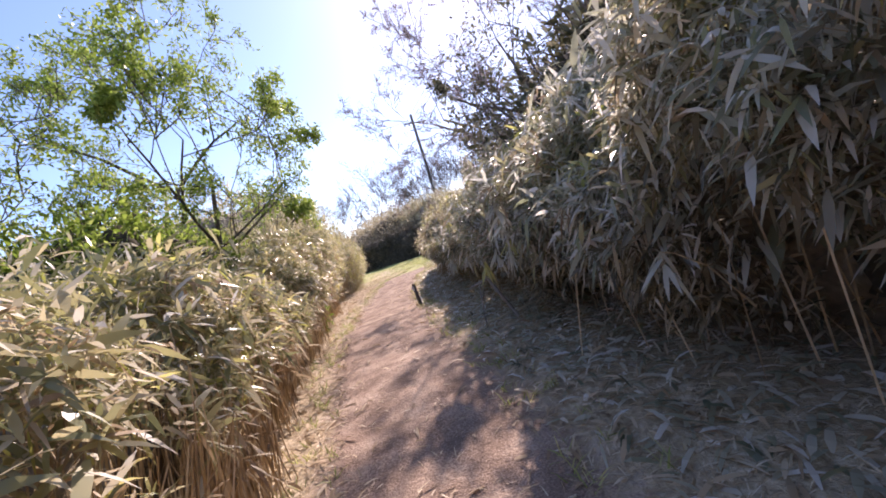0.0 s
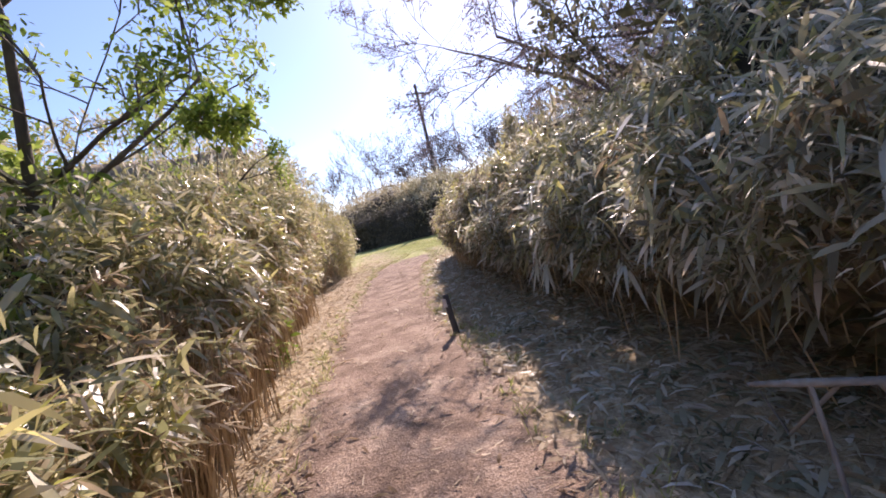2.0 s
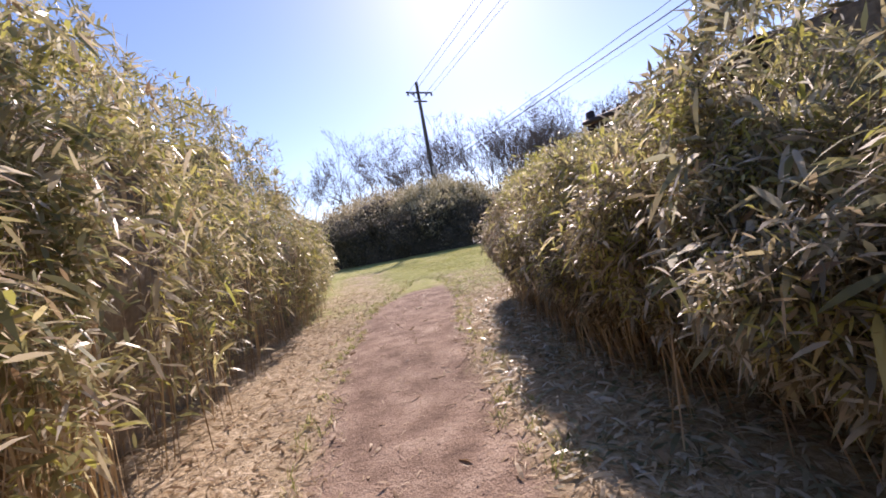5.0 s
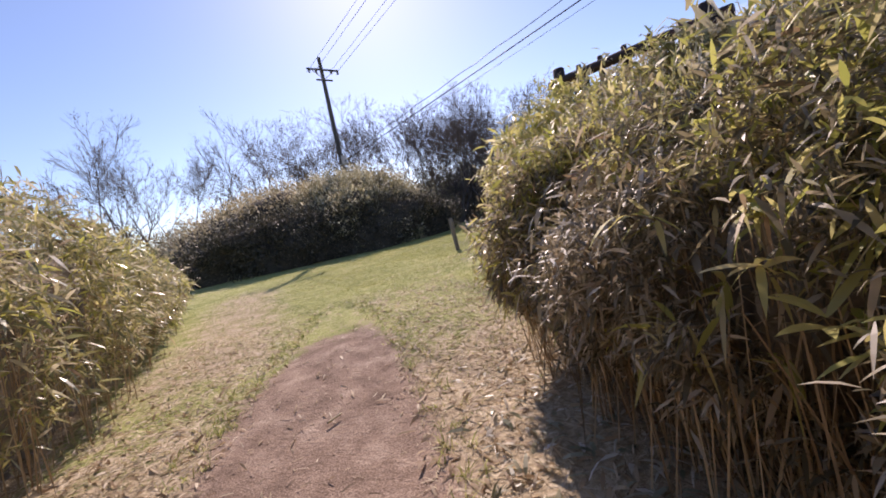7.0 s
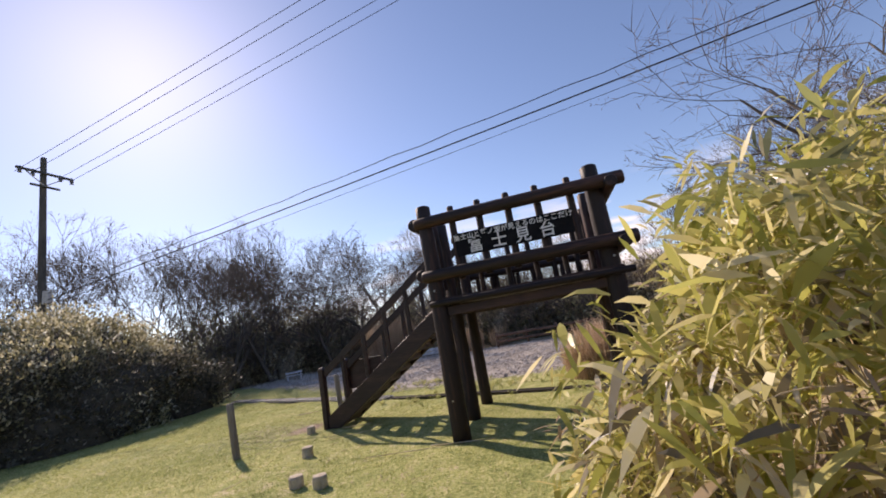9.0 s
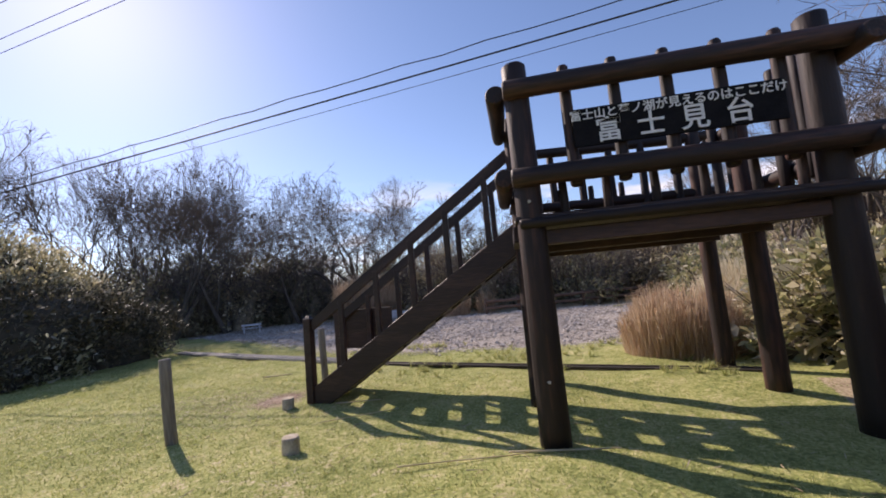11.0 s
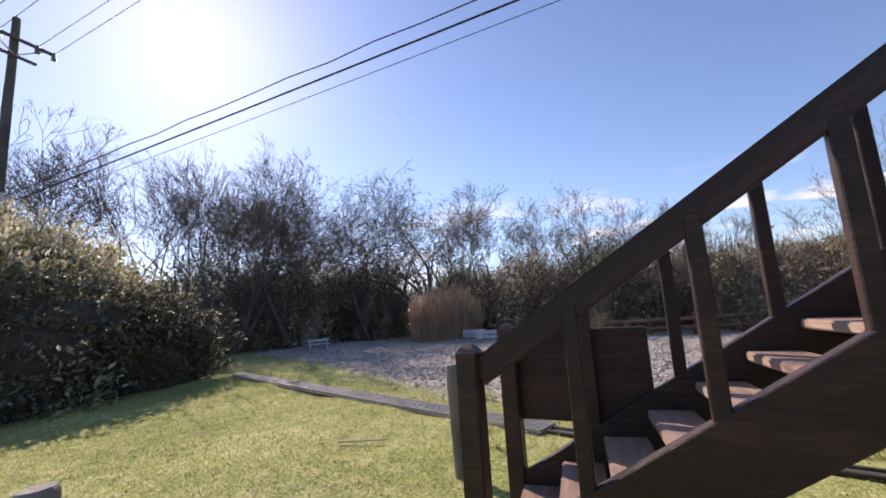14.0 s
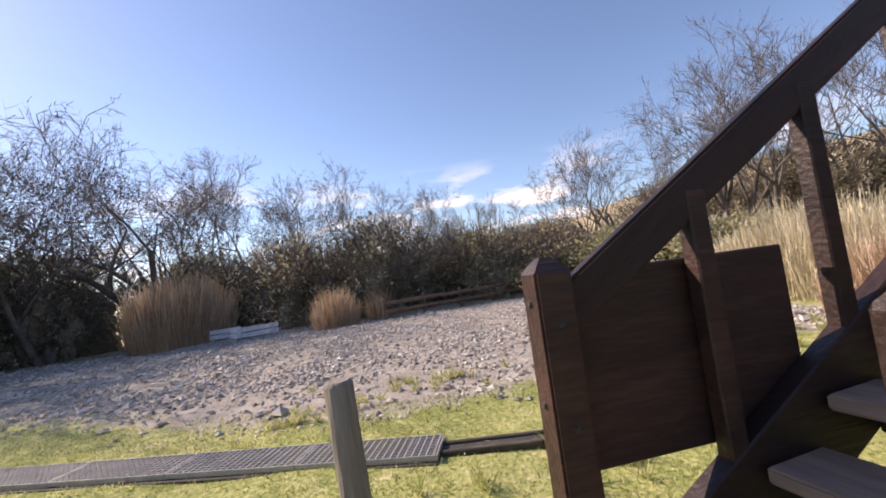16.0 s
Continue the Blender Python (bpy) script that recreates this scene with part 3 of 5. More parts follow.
def build_stair():
    st = thing("staircase", "dark brown timber staircase with worn open treads", "staircase", PLAT @ pose(-3.02, 1.6, 0, 0, 0, -7.0) @ pose(3.02, 0, 0))
    un, vn, vf, back = -3.02, 0.0, 0.84, -0.1
    slope = 0.645

    def newel(u, v, h, label=""):
        b = bmesh.new()
        w = 0.056
        zs = [(-0.05, w), (h - 0.045, w), (h - 0.018, w * 0.62), (h, w * 0.3)]
        prev = None
        for z, k in zs:
            ring = [b.verts.new((a * k, c * k, z)) for a, c in ((-1, -1), (1, -1), (1, 1), (-1, 1))]
            if prev:
                for i in range(4):
                    b.faces.new((prev[i], prev[(i + 1) % 4], ring[(i + 1) % 4], ring[i]))
            prev = ring
        b.faces.new(prev)
        bmesh.ops.bevel(b, geom=[e for e in b.edges if abs(e.verts[0].co.z - e.verts[1].co.z) > 0.5], offset=0.008, segments=2, affect="EDGES")
        p = part("newel_post", b, TIMBER, st, label, pose(u, v, 0))
        for z in (h - 0.13, h - 0.42):
            c = bmesh.new()
            bmesh.ops.create_cone(c, cap_ends=True, segments=12, radius1=0.012, radius2=0.009, depth=0.012)
            part("bolt", c, DARKGAP, p, "", pose(-w - 0.003, 0.0, z, 0, -90))
            c = bmesh.new()
            bmesh.ops.create_cone(c, cap_ends=True, segments=12, radius1=0.012, radius2=0.009, depth=0.012)
            part("bolt", c, DARKGAP, p, "", pose(0.0, -w - 0.003, z - 0.06, 90))

    newel(un, vn, 1.2)
    newel(un + 0.06 + back, vf, 1.26)
    for v, far in ((vn, 0), (vf, 1)):
        # stringer: a slanted plank whose lower end is cut to the ground
        b = bmesh.new()
        pts = [(-2.98, 0.0), (-2.98, 0.24), (-0.05, 2.13), (0.06, 2.13), (0.06, 1.83), (-2.78, 0.0)]
        a = [b.verts.new((u, -0.035, z)) for u, z in pts]
        c = [b.verts.new((u, 0.035, z)) for u, z in pts]
        b.faces.new(a)
        b.faces.new(list(reversed(c)))
        for i in range(len(pts)):
            b.faces.new((a[i], c[i], c[(i + 1) % len(pts)], a[(i + 1) % len(pts)]))
        bmesh.ops.recalc_face_normals(b, faces=b.faces[:])
        bmesh.ops.bevel(b, geom=b.edges[:], offset=0.006, segments=1, affect="EDGES")
        part("stringer", b, TIMBER, st, "", pose(back * far, v, 0))
        # hand rail
        lo, hi = (-2.98, 1.05), (0.02, 3.02)
        m = beam_pose((lo[0], v, lo[1]), (hi[0], v, hi[1]))
        part("hand_rail", box_bm((math.hypot(hi[0] - lo[0], hi[1] - lo[1]), 0.05, 0.135), 0.01, 2), TIMBER, st, "", pose(back * far, 0, 0) @ m)
        for i, u in enumerate((-2.5, -1.96, -1.44, -0.95, -0.42) if not far else (-2.43, -1.92, -1.41, -0.91, -0.37)):
            z0, z1 = 0.24 + (u + 2.98) * slope - 0.12, 1.05 + (u + 2.98) * 0.656
            part("baluster", box_bm((0.07, 0.06, z1 - z0), 0.006), TIMBER, st, "", pose(u + back * far, v, (z0 + z1) / 2))
    part("side_panel", box_bm((0.84, 0.022, 0.58), 0.004), TIMBER, st, "dark plywood panel", pose(-2.49 + back, vf + 0.047, 0.895))
    part("panel_cap", box_bm((0.84, 0.05, 0.03), 0.004), TIMBER, st, "", pose(-2.49 + back, vf + 0.061, 1.185))
    tr = None
    for i in range(11):
        u, z = -2.8 + i * 0.262, 0.2 + i * 0.1655
        m = pose(u - 0.04, (vn + vf) / 2, z, 0, 0, 6.8)
        if tr is None:
            tr = part("tread", box_bm((0.25, vf - vn - 0.075, 0.05), 0.008, 2), TREAD, st, "worn sunlit tread", m)
        else:
            part("tread", tr.data, None, st, "worn sunlit tread", m)
        part("riser_cleat", box_bm((0.04, vf - vn - 0.075, 0.11), 0.004), TIMBER, st, "", pose(u + 0.06, (vn + vf) / 2, z - 0.0805, 0, 0, 6.8))


build_platform()
build_stair()

# ---- stakes, stumps, drain, far furniture ----


def post_stake(x, y, h, r, lean, label, seed, material=GREYWOOD):
    t = thing("wooden_stake", label, "stake", pose(x, y, float(lift(x, y)), lean[0], lean[1], seed * 37))
    b = log_bm(h + 0.06, r * 1.02, r * 0.95, seed, 14, 0.12, 0.08)
    bmesh.ops.translate(b, vec=(0, 0, -0.06), verts=b.verts)
    part("shaft", b, material, t)
    return t


post_stake(7.8, 22.3, 0.93, 0.062, (0, 4), "weathered wooden stake standing upright in the lawn", 3)
post_stake(10.42, 22.5, 0.92, 0.058, (2, 0), "grey weathered stake beside the staircase", 5)
marker = post_stake(2.34, 7.82, 0.34, 0.026, (0, -6), "short mossy marker stake at the path's edge", 8, POLEWOOD)
part("label_plate", box_bm((0.05, 0.006, 0.07), 0.001), WHITEBOARD, marker, "small pale plate", pose(0, -0.03, 0.27))


def stump(x, y, r, h, seed, tilt=0):
    t = thing("log_stump", "pale sawn log stub set in the lawn", "stump", pose(x, y, float(lift(x, y)), tilt, 0, seed * 40), "log stubs on the lawn")
    b = log_bm(h + 0.04, r * 1.04, r, seed, 16, 0.08, 0.1)
    bmesh.ops.translate(b, vec=(0, 0, -0.04), verts=b.verts)
    part("body", b, STUMPWOOD, t)
    b = bmesh.new()
    bmesh.ops.create_circle(b, cap_ends=True, segments=16, radius=r * 0.9)
    part("sawn_face", b, ENDGRAIN, t, "grey sawn end grain", pose(0, 0, h + 0.003))


for i, (x, y, r, h) in enumerate(((8.98, 21.8, 0.075, 0.13), (7.93, 20.62, 0.085, 0.15), (6.95, 19.62, 0.085, 0.12), (7.02, 19.28, 0.085, 0.13))):
    stump(x, y, r, h, i + 2)


def build_drain():
    a, b = Vector((11.8, 22.25, 0)), Vector((13.25, 31.5, 0))
    d = (b - a).normalized()
    yaw = math.degrees(math.atan2(d.y, d.x))
    n = 9
    step = (b - a).length / n
    grate = None
    for i in range(n):
        c = a + d * (i + 0.5) * step
        m = pose(c.x, c.y, 0.043, 0, 0, yaw)
        if grate is None:
            grate = thing("drain_grate", "galvanised steel grating panel over the drain", "drain grate", m, "drain grating panels")
            w, ln = 0.34, step - 0.012
            for s in (-1, 1):
                part("side_bar", box_bm((ln, 0.008, 0.035), 0.001), STEEL, grate, "", pose(0, s * w / 2, 0))
                part("end_bar", box_bm((0.008, w, 0.035), 0.001), STEEL, grate, "", pose(s * ln / 2, 0, 0))
            for k in range(7):
                part("bearing_bar", box_bm((ln, 0.006, 0.03), 0), STEEL, grate, "", pose(0, -w / 2 + (k + 1) * w / 8, 0))
            for k in range(20):
                part("cross_rod", box_bm((0.007, w, 0.007), 0), STEEL, grate, "", pose(-ln / 2 + (k + 0.5) * ln / 20, 0, 0.012))
        else:
            copy_thing(grate, m)
    c = (a + b) / 2
    tagged(part("drain_channel", box_bm((n * step, 0.42, 0.03), 0.004), DARKGAP, None, "", pose(c.x, c.y, 0.003, 0, 0, yaw)), "dark concrete channel under the grating", "drain", kind="structure")
    # open end of the channel, with kerb boards on both sides
    e = Vector((11.5, 16.2, 0))
    c, ln = (a + e) / 2, (a - e).length
    yaw2 = math.degrees(math.atan2((a - e).y, (a - e).x))
    kerb = thing("drain_kerb", "dark wet timber kerb of the open drain", "kerb", pose(c.x, c.y, 0.0, 0, 0, yaw2))
    for s in (-1, 1):
        part("kerb_board", box_bm((ln, 0.035, 0.055), 0.008), KERBWOOD, kerb, "", pose(0, s * 0.075, 0.016))
    part("channel_bed", box_bm((ln, 0.114, 0.02), 0.002), DARKGAP, kerb, "", pose(0, 0, 0.012))


build_drain()


def build_pole():
    p = thing("utility_pole", "tall dark utility pole with a crossarm and insulators", "utility pole", pose(9.77, 40.74, 0, 0, 0, 15))
    log_between("pole", (0, 0, -0.1), (0, 0, 13.15), 0.2, 0.12, p, POLEWOOD, seed=2, sides=14)
    arm = part("crossarm", box_bm((2.3, 0.1, 0.11), 0.01), POLEWOOD, p, "", pose(0, -0.16, 12.25))
    part("crossarm", box_bm((1.2, 0.09, 0.1), 0.01), POLEWOOD, p, "", pose(0, -0.16, 11.55))
    for x in (-1.05, -0.55, 0.55, 1.05):
        b = bmesh.new()
        for k in range(3):
            bmesh.ops.create_cone(b, cap_ends=True, segments=12, radius1=0.09, radius2=0.05, depth=0.09, matrix=pose(0, 0, k * 0.11))
        part("insulator", b, INSULATOR, p, "grey porcelain insulator", pose(x, -0.26, 12.02))
    for s in (-1, 1):
        a, c = Vector((0, -0.12, 11.6)), Vector((s * 0.8, -0.16, 12.2))
        part("brace", box_bm(((c - a).length, 0.04, 0.04), 0.004), STEEL, p, "", beam_pose(a, c))
    b = bmesh.new()
    bmesh.ops.create_cone(b, cap_ends=True, segments=16, radius1=0.2, radius2=0.18, depth=0.6)
    part("cable_box", b, STEEL, p, "", pose(0.05, -0.3, 6.0))


build_pole()


def wire(a, b, sag, r, label, wobble=0.0):
    cu = bpy.data.curves.new("overhead_wire", "CURVE")
    cu.dimensions, cu.bevel_depth, cu.bevel_resolution = "3D", r, 1
    sp = cu.splines.new("POLY")
    n = 60
    sp.points.add(n)
    a, b = Vector(a), Vector(b)
    for i in range(n + 1):
        f = i / n
        p = a.lerp(b, f)
        p.z -= sag * 4 * f * (1 - f)
        if wobble:
            p.z += wobble * math.sin(f * 150)
        sp.points[i].co = (*p, 1)
    cu.materials.append(CABLE)
    tmp = bpy.data.objects.new("wire_form", cu)
    scene.collection.objects.link(tmp)
    me = bpy.data.meshes.new_from_object(tmp.evaluated_get(bpy.context.evaluated_depsgraph_get()))
    bpy.data.objects.remove(tmp)
    tagged(new("overhead_wire", me), label, "wire", "overhead wires")


END = Vector((25.6, -27.0, 0))
for dx, zz in ((-1.05, 12.1), (-0.55, 12.1), (0.55, 12.1), (1.05, 12.1)):
    wire((9.77 + dx, 40.5, zz), (END.x + dx, END.y, 20.6), 0.5, 0.012, "thin overhead power line in the sky")
wire((9.8, 40.6, 5.85), (END.x, END.y, 11.1), 0.25, 0.022, "black overhead telephone cable", 0.0)
wire((9.8, 40.6, 6.15), (END.x, END.y, 11.5), 0.2, 0.014, "black overhead telephone cable", 0.03)
wire((9.9, 40.6, 5.6), (END.x + 0.3, END.y, 10.9), 0.22, 0.008, "thin overhead telephone line")

# ---- bamboo grass thickets along the path ----


def along(line, n, lo=0.0, hi=1.0):
    """n places spread along a line of points: positions, unit tangents and the share of its length."""
    P = np.array(line, float)
    seg = np.linalg.norm(np.diff(P, axis=0), axis=1)
    cum = np.concatenate([[0], np.cumsum(seg)])
    f = rng.uniform(lo, hi, n) * cum[-1]
    x, y = np.interp(f, cum, P[:, 0]), np.interp(f, cum, P[:, 1])
    e = 0.35
    tx = np.interp(f + e, cum, P[:, 0]) - np.interp(f - e, cum, P[:, 0])
    ty = np.interp(f + e, cum, P[:, 1]) - np.interp(f - e, cum, P[:, 1])
    T = unit(np.stack([tx, ty, np.zeros(n)], 1))
    return np.stack([x, y, np.zeros(n)], 1), T


def lumps(x, y, k=1.0):
    return 0.5 * np.sin(1.7 * x * k + 0.6 * y) * np.sin(1.3 * y * k - 0.4 * x) + 0.3 * np.sin(3.9 * y * k + 1.1 * x) + 0.2 * np.sin(6.3 * x * k - 4.1 * y)


def thicket(name, label, line, side, tops, depth, bands, dead, stalks, bulge=0.3, leaf=0.13, slope=0.12, hollow=0.0, rough=0.17, comb=0.07, culms=()):
    """A bamboo grass thicket on one side of the path: brown filler mass for the dark inside, upright stalks and
    drooping leaves in whorls.
    """
    t = tagged(new(name), label, "bamboo grass", kind="stuff")
    ty, tz = [p[0] for p in tops], [p[1] for p in tops]

    def skin(P, T, g, extra):
        # g under 1: up the face; over 1: inwards over the top
        N = np.stack([T[:, 1], -T[:, 0], np.zeros(len(T))], 1) * side
        H = np.interp(P[:, 1], ty, tz) * (1 + rough * lumps(P[:, 0], P[:, 1]) + 0.08 * lumps(P[:, 0] * 2.3 + 4, P[:, 1] * 2.3))
        up = np.clip(g, 0, 1)
        into = np.clip(g - 1, 0, None) * depth
        into = into + np.clip(up - 0.55, 0, None) * 0.55
        out = bulge * np.sin(np.pi * np.clip(up, 0.05, 0.93)) * (1 + 0.5 * lumps(P[:, 0] * 2, P[:, 1] * 2)) - 0.12 - hollow * (1 - up) ** 2
        Q = P + N * (out - into - np.where(g > 1, 0.05, 0))[:, None]
        Q[:, 2] = lift(Q[:, 0], Q[:, 1]) + H * (0.06 + 0.94 * up ** 0.9) + into * slope + 0.12 * lumps(Q[:, 0] * 1.7, Q[:, 1] * 1.7) * (g > 0.8)
        nz = np.where(g < 1, 0.25 + 0.5 * up, 1.0)
        M = unit(N * np.where(g < 1, 1.0, 0.25)[:, None] + np.array([0, 0, 1.0]) * nz[:, None])
        return Q + M * extra[:, None], M

    # inner mass: an added shell that stands in for the dark between leaves
    n = 240
    P = np.array(line, float)
    cum = np.concatenate([[0], np.cumsum(np.linalg.norm(np.diff(P, axis=0), axis=1))])
    f = np.linspace(0, cum[-1], n)
    c = np.stack([np.interp(f, cum, P[:, 0]), np.interp(f, cum, P[:, 1]), np.zeros(n)], 1)
    tg = unit(np.gradient(c, axis=0))
    gs = np.array([0, 0.15, 0.3, 0.45, 0.6, 0.75, 0.9, 1.0, 1.08, 1.2, 1.4, 1.7, 2.0])
    rows = [skin(c, tg, np.full(n, g), np.full(n, -0.34 if g < 0.85 else -0.46) + 0.1 * lumps(c[:, 0] * 4 + g * 9, c[:, 1] * 4))[0] for g in gs]
    last = rows[-1].copy()
    last[:, 2] = lift(last[:, 0], last[:, 1]) - 0.1
    first = rows[0].copy()
    first[:, 2] = lift(first[:, 0], first[:, 1]) - 0.05
    V = np.concatenate([first] + rows + [last])
    k = len(gs) + 2
    i = (np.arange(k - 1)[:, None] * n + np.arange(n - 1)[None]).ravel()
    Q = np.stack([i, i + 1, i + n + 1, i + n], 1)
    part("inner_growth", mesh_arrays("inner_growth", V, Q, THICKET, True), None, t, "brown filler mass for the dark behind the leaves")["kind"] = "stuff"

    # leaves, in whorls of five
    def whorls(count, mat, nm, glo, ghi, L0, up, w=0.14, lo=0.0, hi=1.0):
        P, T = along(line, count, lo, hi)
        g = rng.beta(1.5, 1.5, count) * (ghi - glo) + glo
        clump = np.sin(3.1 * P[:, 0] + 4.7 * P[:, 1] + 5.3 * g) + np.sin(7.9 * P[:, 1] - 6.1 * g + 1.3) + 0.8 * np.sin(13.0 * P[:, 1] + 11.0 * g)
        sel = clump + rng.normal(0, 0.5, count) > -0.6
        P, T, g, clump = P[sel], T[sel], g[sel], clump[sel]
        Q, M = skin(P, T, g, rng.uniform(-0.16, 0.08, len(P)) + 0.085 * clump + np.where(rng.random(len(P)) < 0.12, 0.12, 0.0))
        Q, M = np.repeat(Q, 5, 0), np.repeat(M, 5, 0)
        m = len(Q)
        Q = Q + rng.normal(0, 0.025, (m, 3))
        D, S = leaf_dirs(M, 0.7, up + rng.normal(0, 0.5, m)[:, None], 1.0)
        L = np.clip(rng.lognormal(-0.08, 0.35, m), 0.45, 1.7) * L0
        tip = Q + D * L[:, None]
        px, pw = interp_path(Q[:, 1])
        keep = (np.abs(Q[:, 0] - px) > 0.62) & (np.abs(tip[:, 0] - px) > 0.55)
        Q, D, S, L = Q[keep], D[keep], S[keep], L[keep]
        m = len(Q)
        V, F = strips(Q, D, S, L, L * rng.uniform(w * 0.75, w * 1.25, m), rng.uniform(0.05, 0.6, m), *(((0, 0.4, 1.0), (0.3, 1.0, 0.0)) if ghi > 1.5 else ((0, 0.3, 0.65, 1.0), (0.25, 1.0, 0.8, 0.0))))
        o = part(nm, mesh_arrays(nm, V, F, mat), None, t)
        o["kind"] = "stuff"

    for mat, count, lo, hi, size, glo, ghi, lean in bands:
        whorls(count, mat, "foliage", glo, ghi, leaf * size, lean, 0.17, lo, hi)
    for count, lo, hi, glo in dead:
        whorls(count, SASADEAD, "dry_foliage", glo, 0.95, leaf * 0.75, -0.35, 0.14, lo, hi)
    # stalks
    for count, lo, hi in stalks:
        P, T = along(line, count, lo, hi)
        g = rng.uniform(0.25, 0.95, count)
        Q, M = skin(P, T, g, rng.uniform(-0.2, 0.02, count))
        B = Q + rng.normal(0, comb, (count, 3)) - M * rng.uniform(0.05, 0.25, count)[:, None]
        B[:, 2] = lift(B[:, 0], B[:, 1])
        D = unit(Q - B)
        S = unit(np.cross(D, rng.normal(0, 1, (count, 3))))
        V, F = strips(B, D, S, np.linalg.norm(Q - B, axis=1), np.full(count, 0.0075), rng.uniform(-0.12, 0.2, count), (0, 0.5, 1.0), (1, 0.9, 0.5))
        part("stalk_mass", mesh_arrays("stalk_mass", V, F, STALK), None, t, "upright straw-coloured stalks")["kind"] = "stuff"
    # arching culms that stand out of the face, hung with drooping leaves
    for mat, count, lo, hi, glo, ghi, reach in culms:
        P, T = along(line, count, lo, hi)
        g = rng.uniform(glo, ghi, count)
        Q, M = skin(P, T, g, rng.uniform(-0.25, -0.05, count))
        D = unit(M * 0.8 + np.array([0, 0, 0.75]) + rng.normal(0, 0.3, (count, 3)))
        L = rng.uniform(0.5, 1.0, count) * reach
        S = unit(np.cross(D, rng.normal(0, 1, (count, 3))))
        bend = rng.uniform(0.15, 0.75, count)
        tip = Q + D * L[:, None]
        px, pw = interp_path(tip[:, 1])
        ok = np.abs(tip[:, 0] - px) > 0.7
        Q, D, L, S, bend = Q[ok], D[ok], L[ok], S[ok], bend[ok]
        V, F = strips(Q, D, S, L, np.full(len(Q), 0.006), bend, (0, 0.35, 0.7, 1.0), (1, 0.9, 0.7, 0.3))
        part("culm_mass", mesh_arrays("culm_mass", V, F, STALK), None, t, "thin arching culms")["kind"] = "stuff"
        k = 11
        f = np.tile(np.linspace(0.35, 1.0, k), len(Q)) + rng.normal(0, 0.04, len(Q) * k)
        Qr, Dr, Lr = np.repeat(Q, k, 0), np.repeat(D, k, 0), np.repeat(L, k)
        base = Qr + Dr * (Lr * f)[:, None]
        base[:, 2] -= np.repeat(bend, k) * Lr * f * f
        m = len(base)
        D2 = unit(Dr * 0.5 + np.array([0, 0, -0.15]) + rng.normal(0, 0.6, (m, 3)))
        S2 = unit(np.cross(D2, rng.normal(0, 0.6, (m, 3)) + np.array([0, 0, 1.2])))
        L2 = rng.uniform(0.6, 1.4, m) * leaf
        px, pw = interp_path(base[:, 1])
        ok = np.abs(base[:, 0] + D2[:, 0] * L2 - px) > 0.6
        base, D2, S2, L2 = base[ok], D2[ok], S2[ok], L2[ok]
        m = len(base)
        V, F = strips(base, D2, S2, L2, L2 * rng.uniform(0.13, 0.2, m), rng.uniform(0.2, 0.9, m), (0, 0.2, 0.5, 0.8, 1.0), (0.3, 0.9, 1.0, 0.6, 0.0))
        part("culm_foliage", mesh_arrays("culm_foliage", V, F, mat), None, t)["kind"] = "stuff"
    return skin


LEFT_TOPS = [(-12, 1.0), (3.0, 0.95), (5.5, 1.08), (8.0, 1.42), (10.5, 1.98), (12.5, 2.7), (14.0, 2.8), (15.5, 2.5), (17.5, 1.85), (20.0, 1.4), (22.0, 1.15), (25, 0.8)]
RIGHT_TOPS = [(-12, 1.7), (2.0, 1.6), (5.0, 1.4), (8.0, 1.2), (11.0, 1.22), (13.5, 1.3), (14.6, 1.45), (16.0, 1.48)]
skin_left = thicket("bamboo_grass_thicket", "yellow-green bamboo grass with straw stalks beside the path", LEFT_FOOT, 1, LEFT_TOPS, 4.5,
                    [(SASA, 8500, 0.08, 0.45, 0.95, 0.35, 1.15, -0.1), (SASA, 9500, 0.4, 1.0, 0.9, 0.0, 1.15, 0.1), (SASAGREEN, 3600, 0.36, 1.0, 0.8, 0.05, 1.2, 0.1), (SASAGREEN, 1300, 0.08, 0.36, 0.85, 0.4, 1.2, 0.1), (SASA, 11000, 0.05, 0.9, 0.95, 0.95, 1.7, 0.35), (SASA, 9000, 0.0, 1.0, 1.7, 1.15, 2.12, 0.4), (SASAGREEN, 2500, 0.0, 1.0, 1.5, 1.1, 2.12, 0.4)],
                    [(3600, 0.08, 0.45, 0.1), (900, 0.45, 1.0, 0.05)], [(5500, 0.08, 0.45), (450, 0.45, 1.0)], leaf=0.1, slope=0.1, rough=0.34,
                    culms=[(SASA, 420, 0.06, 0.45, 0.5, 1.3, 0.42), (SASAGREEN, 220, 0.3, 0.95, 0.5, 1.25, 0.45), (SASADEAD, 200, 0.06, 0.5, 0.5, 1.1, 0.35)])
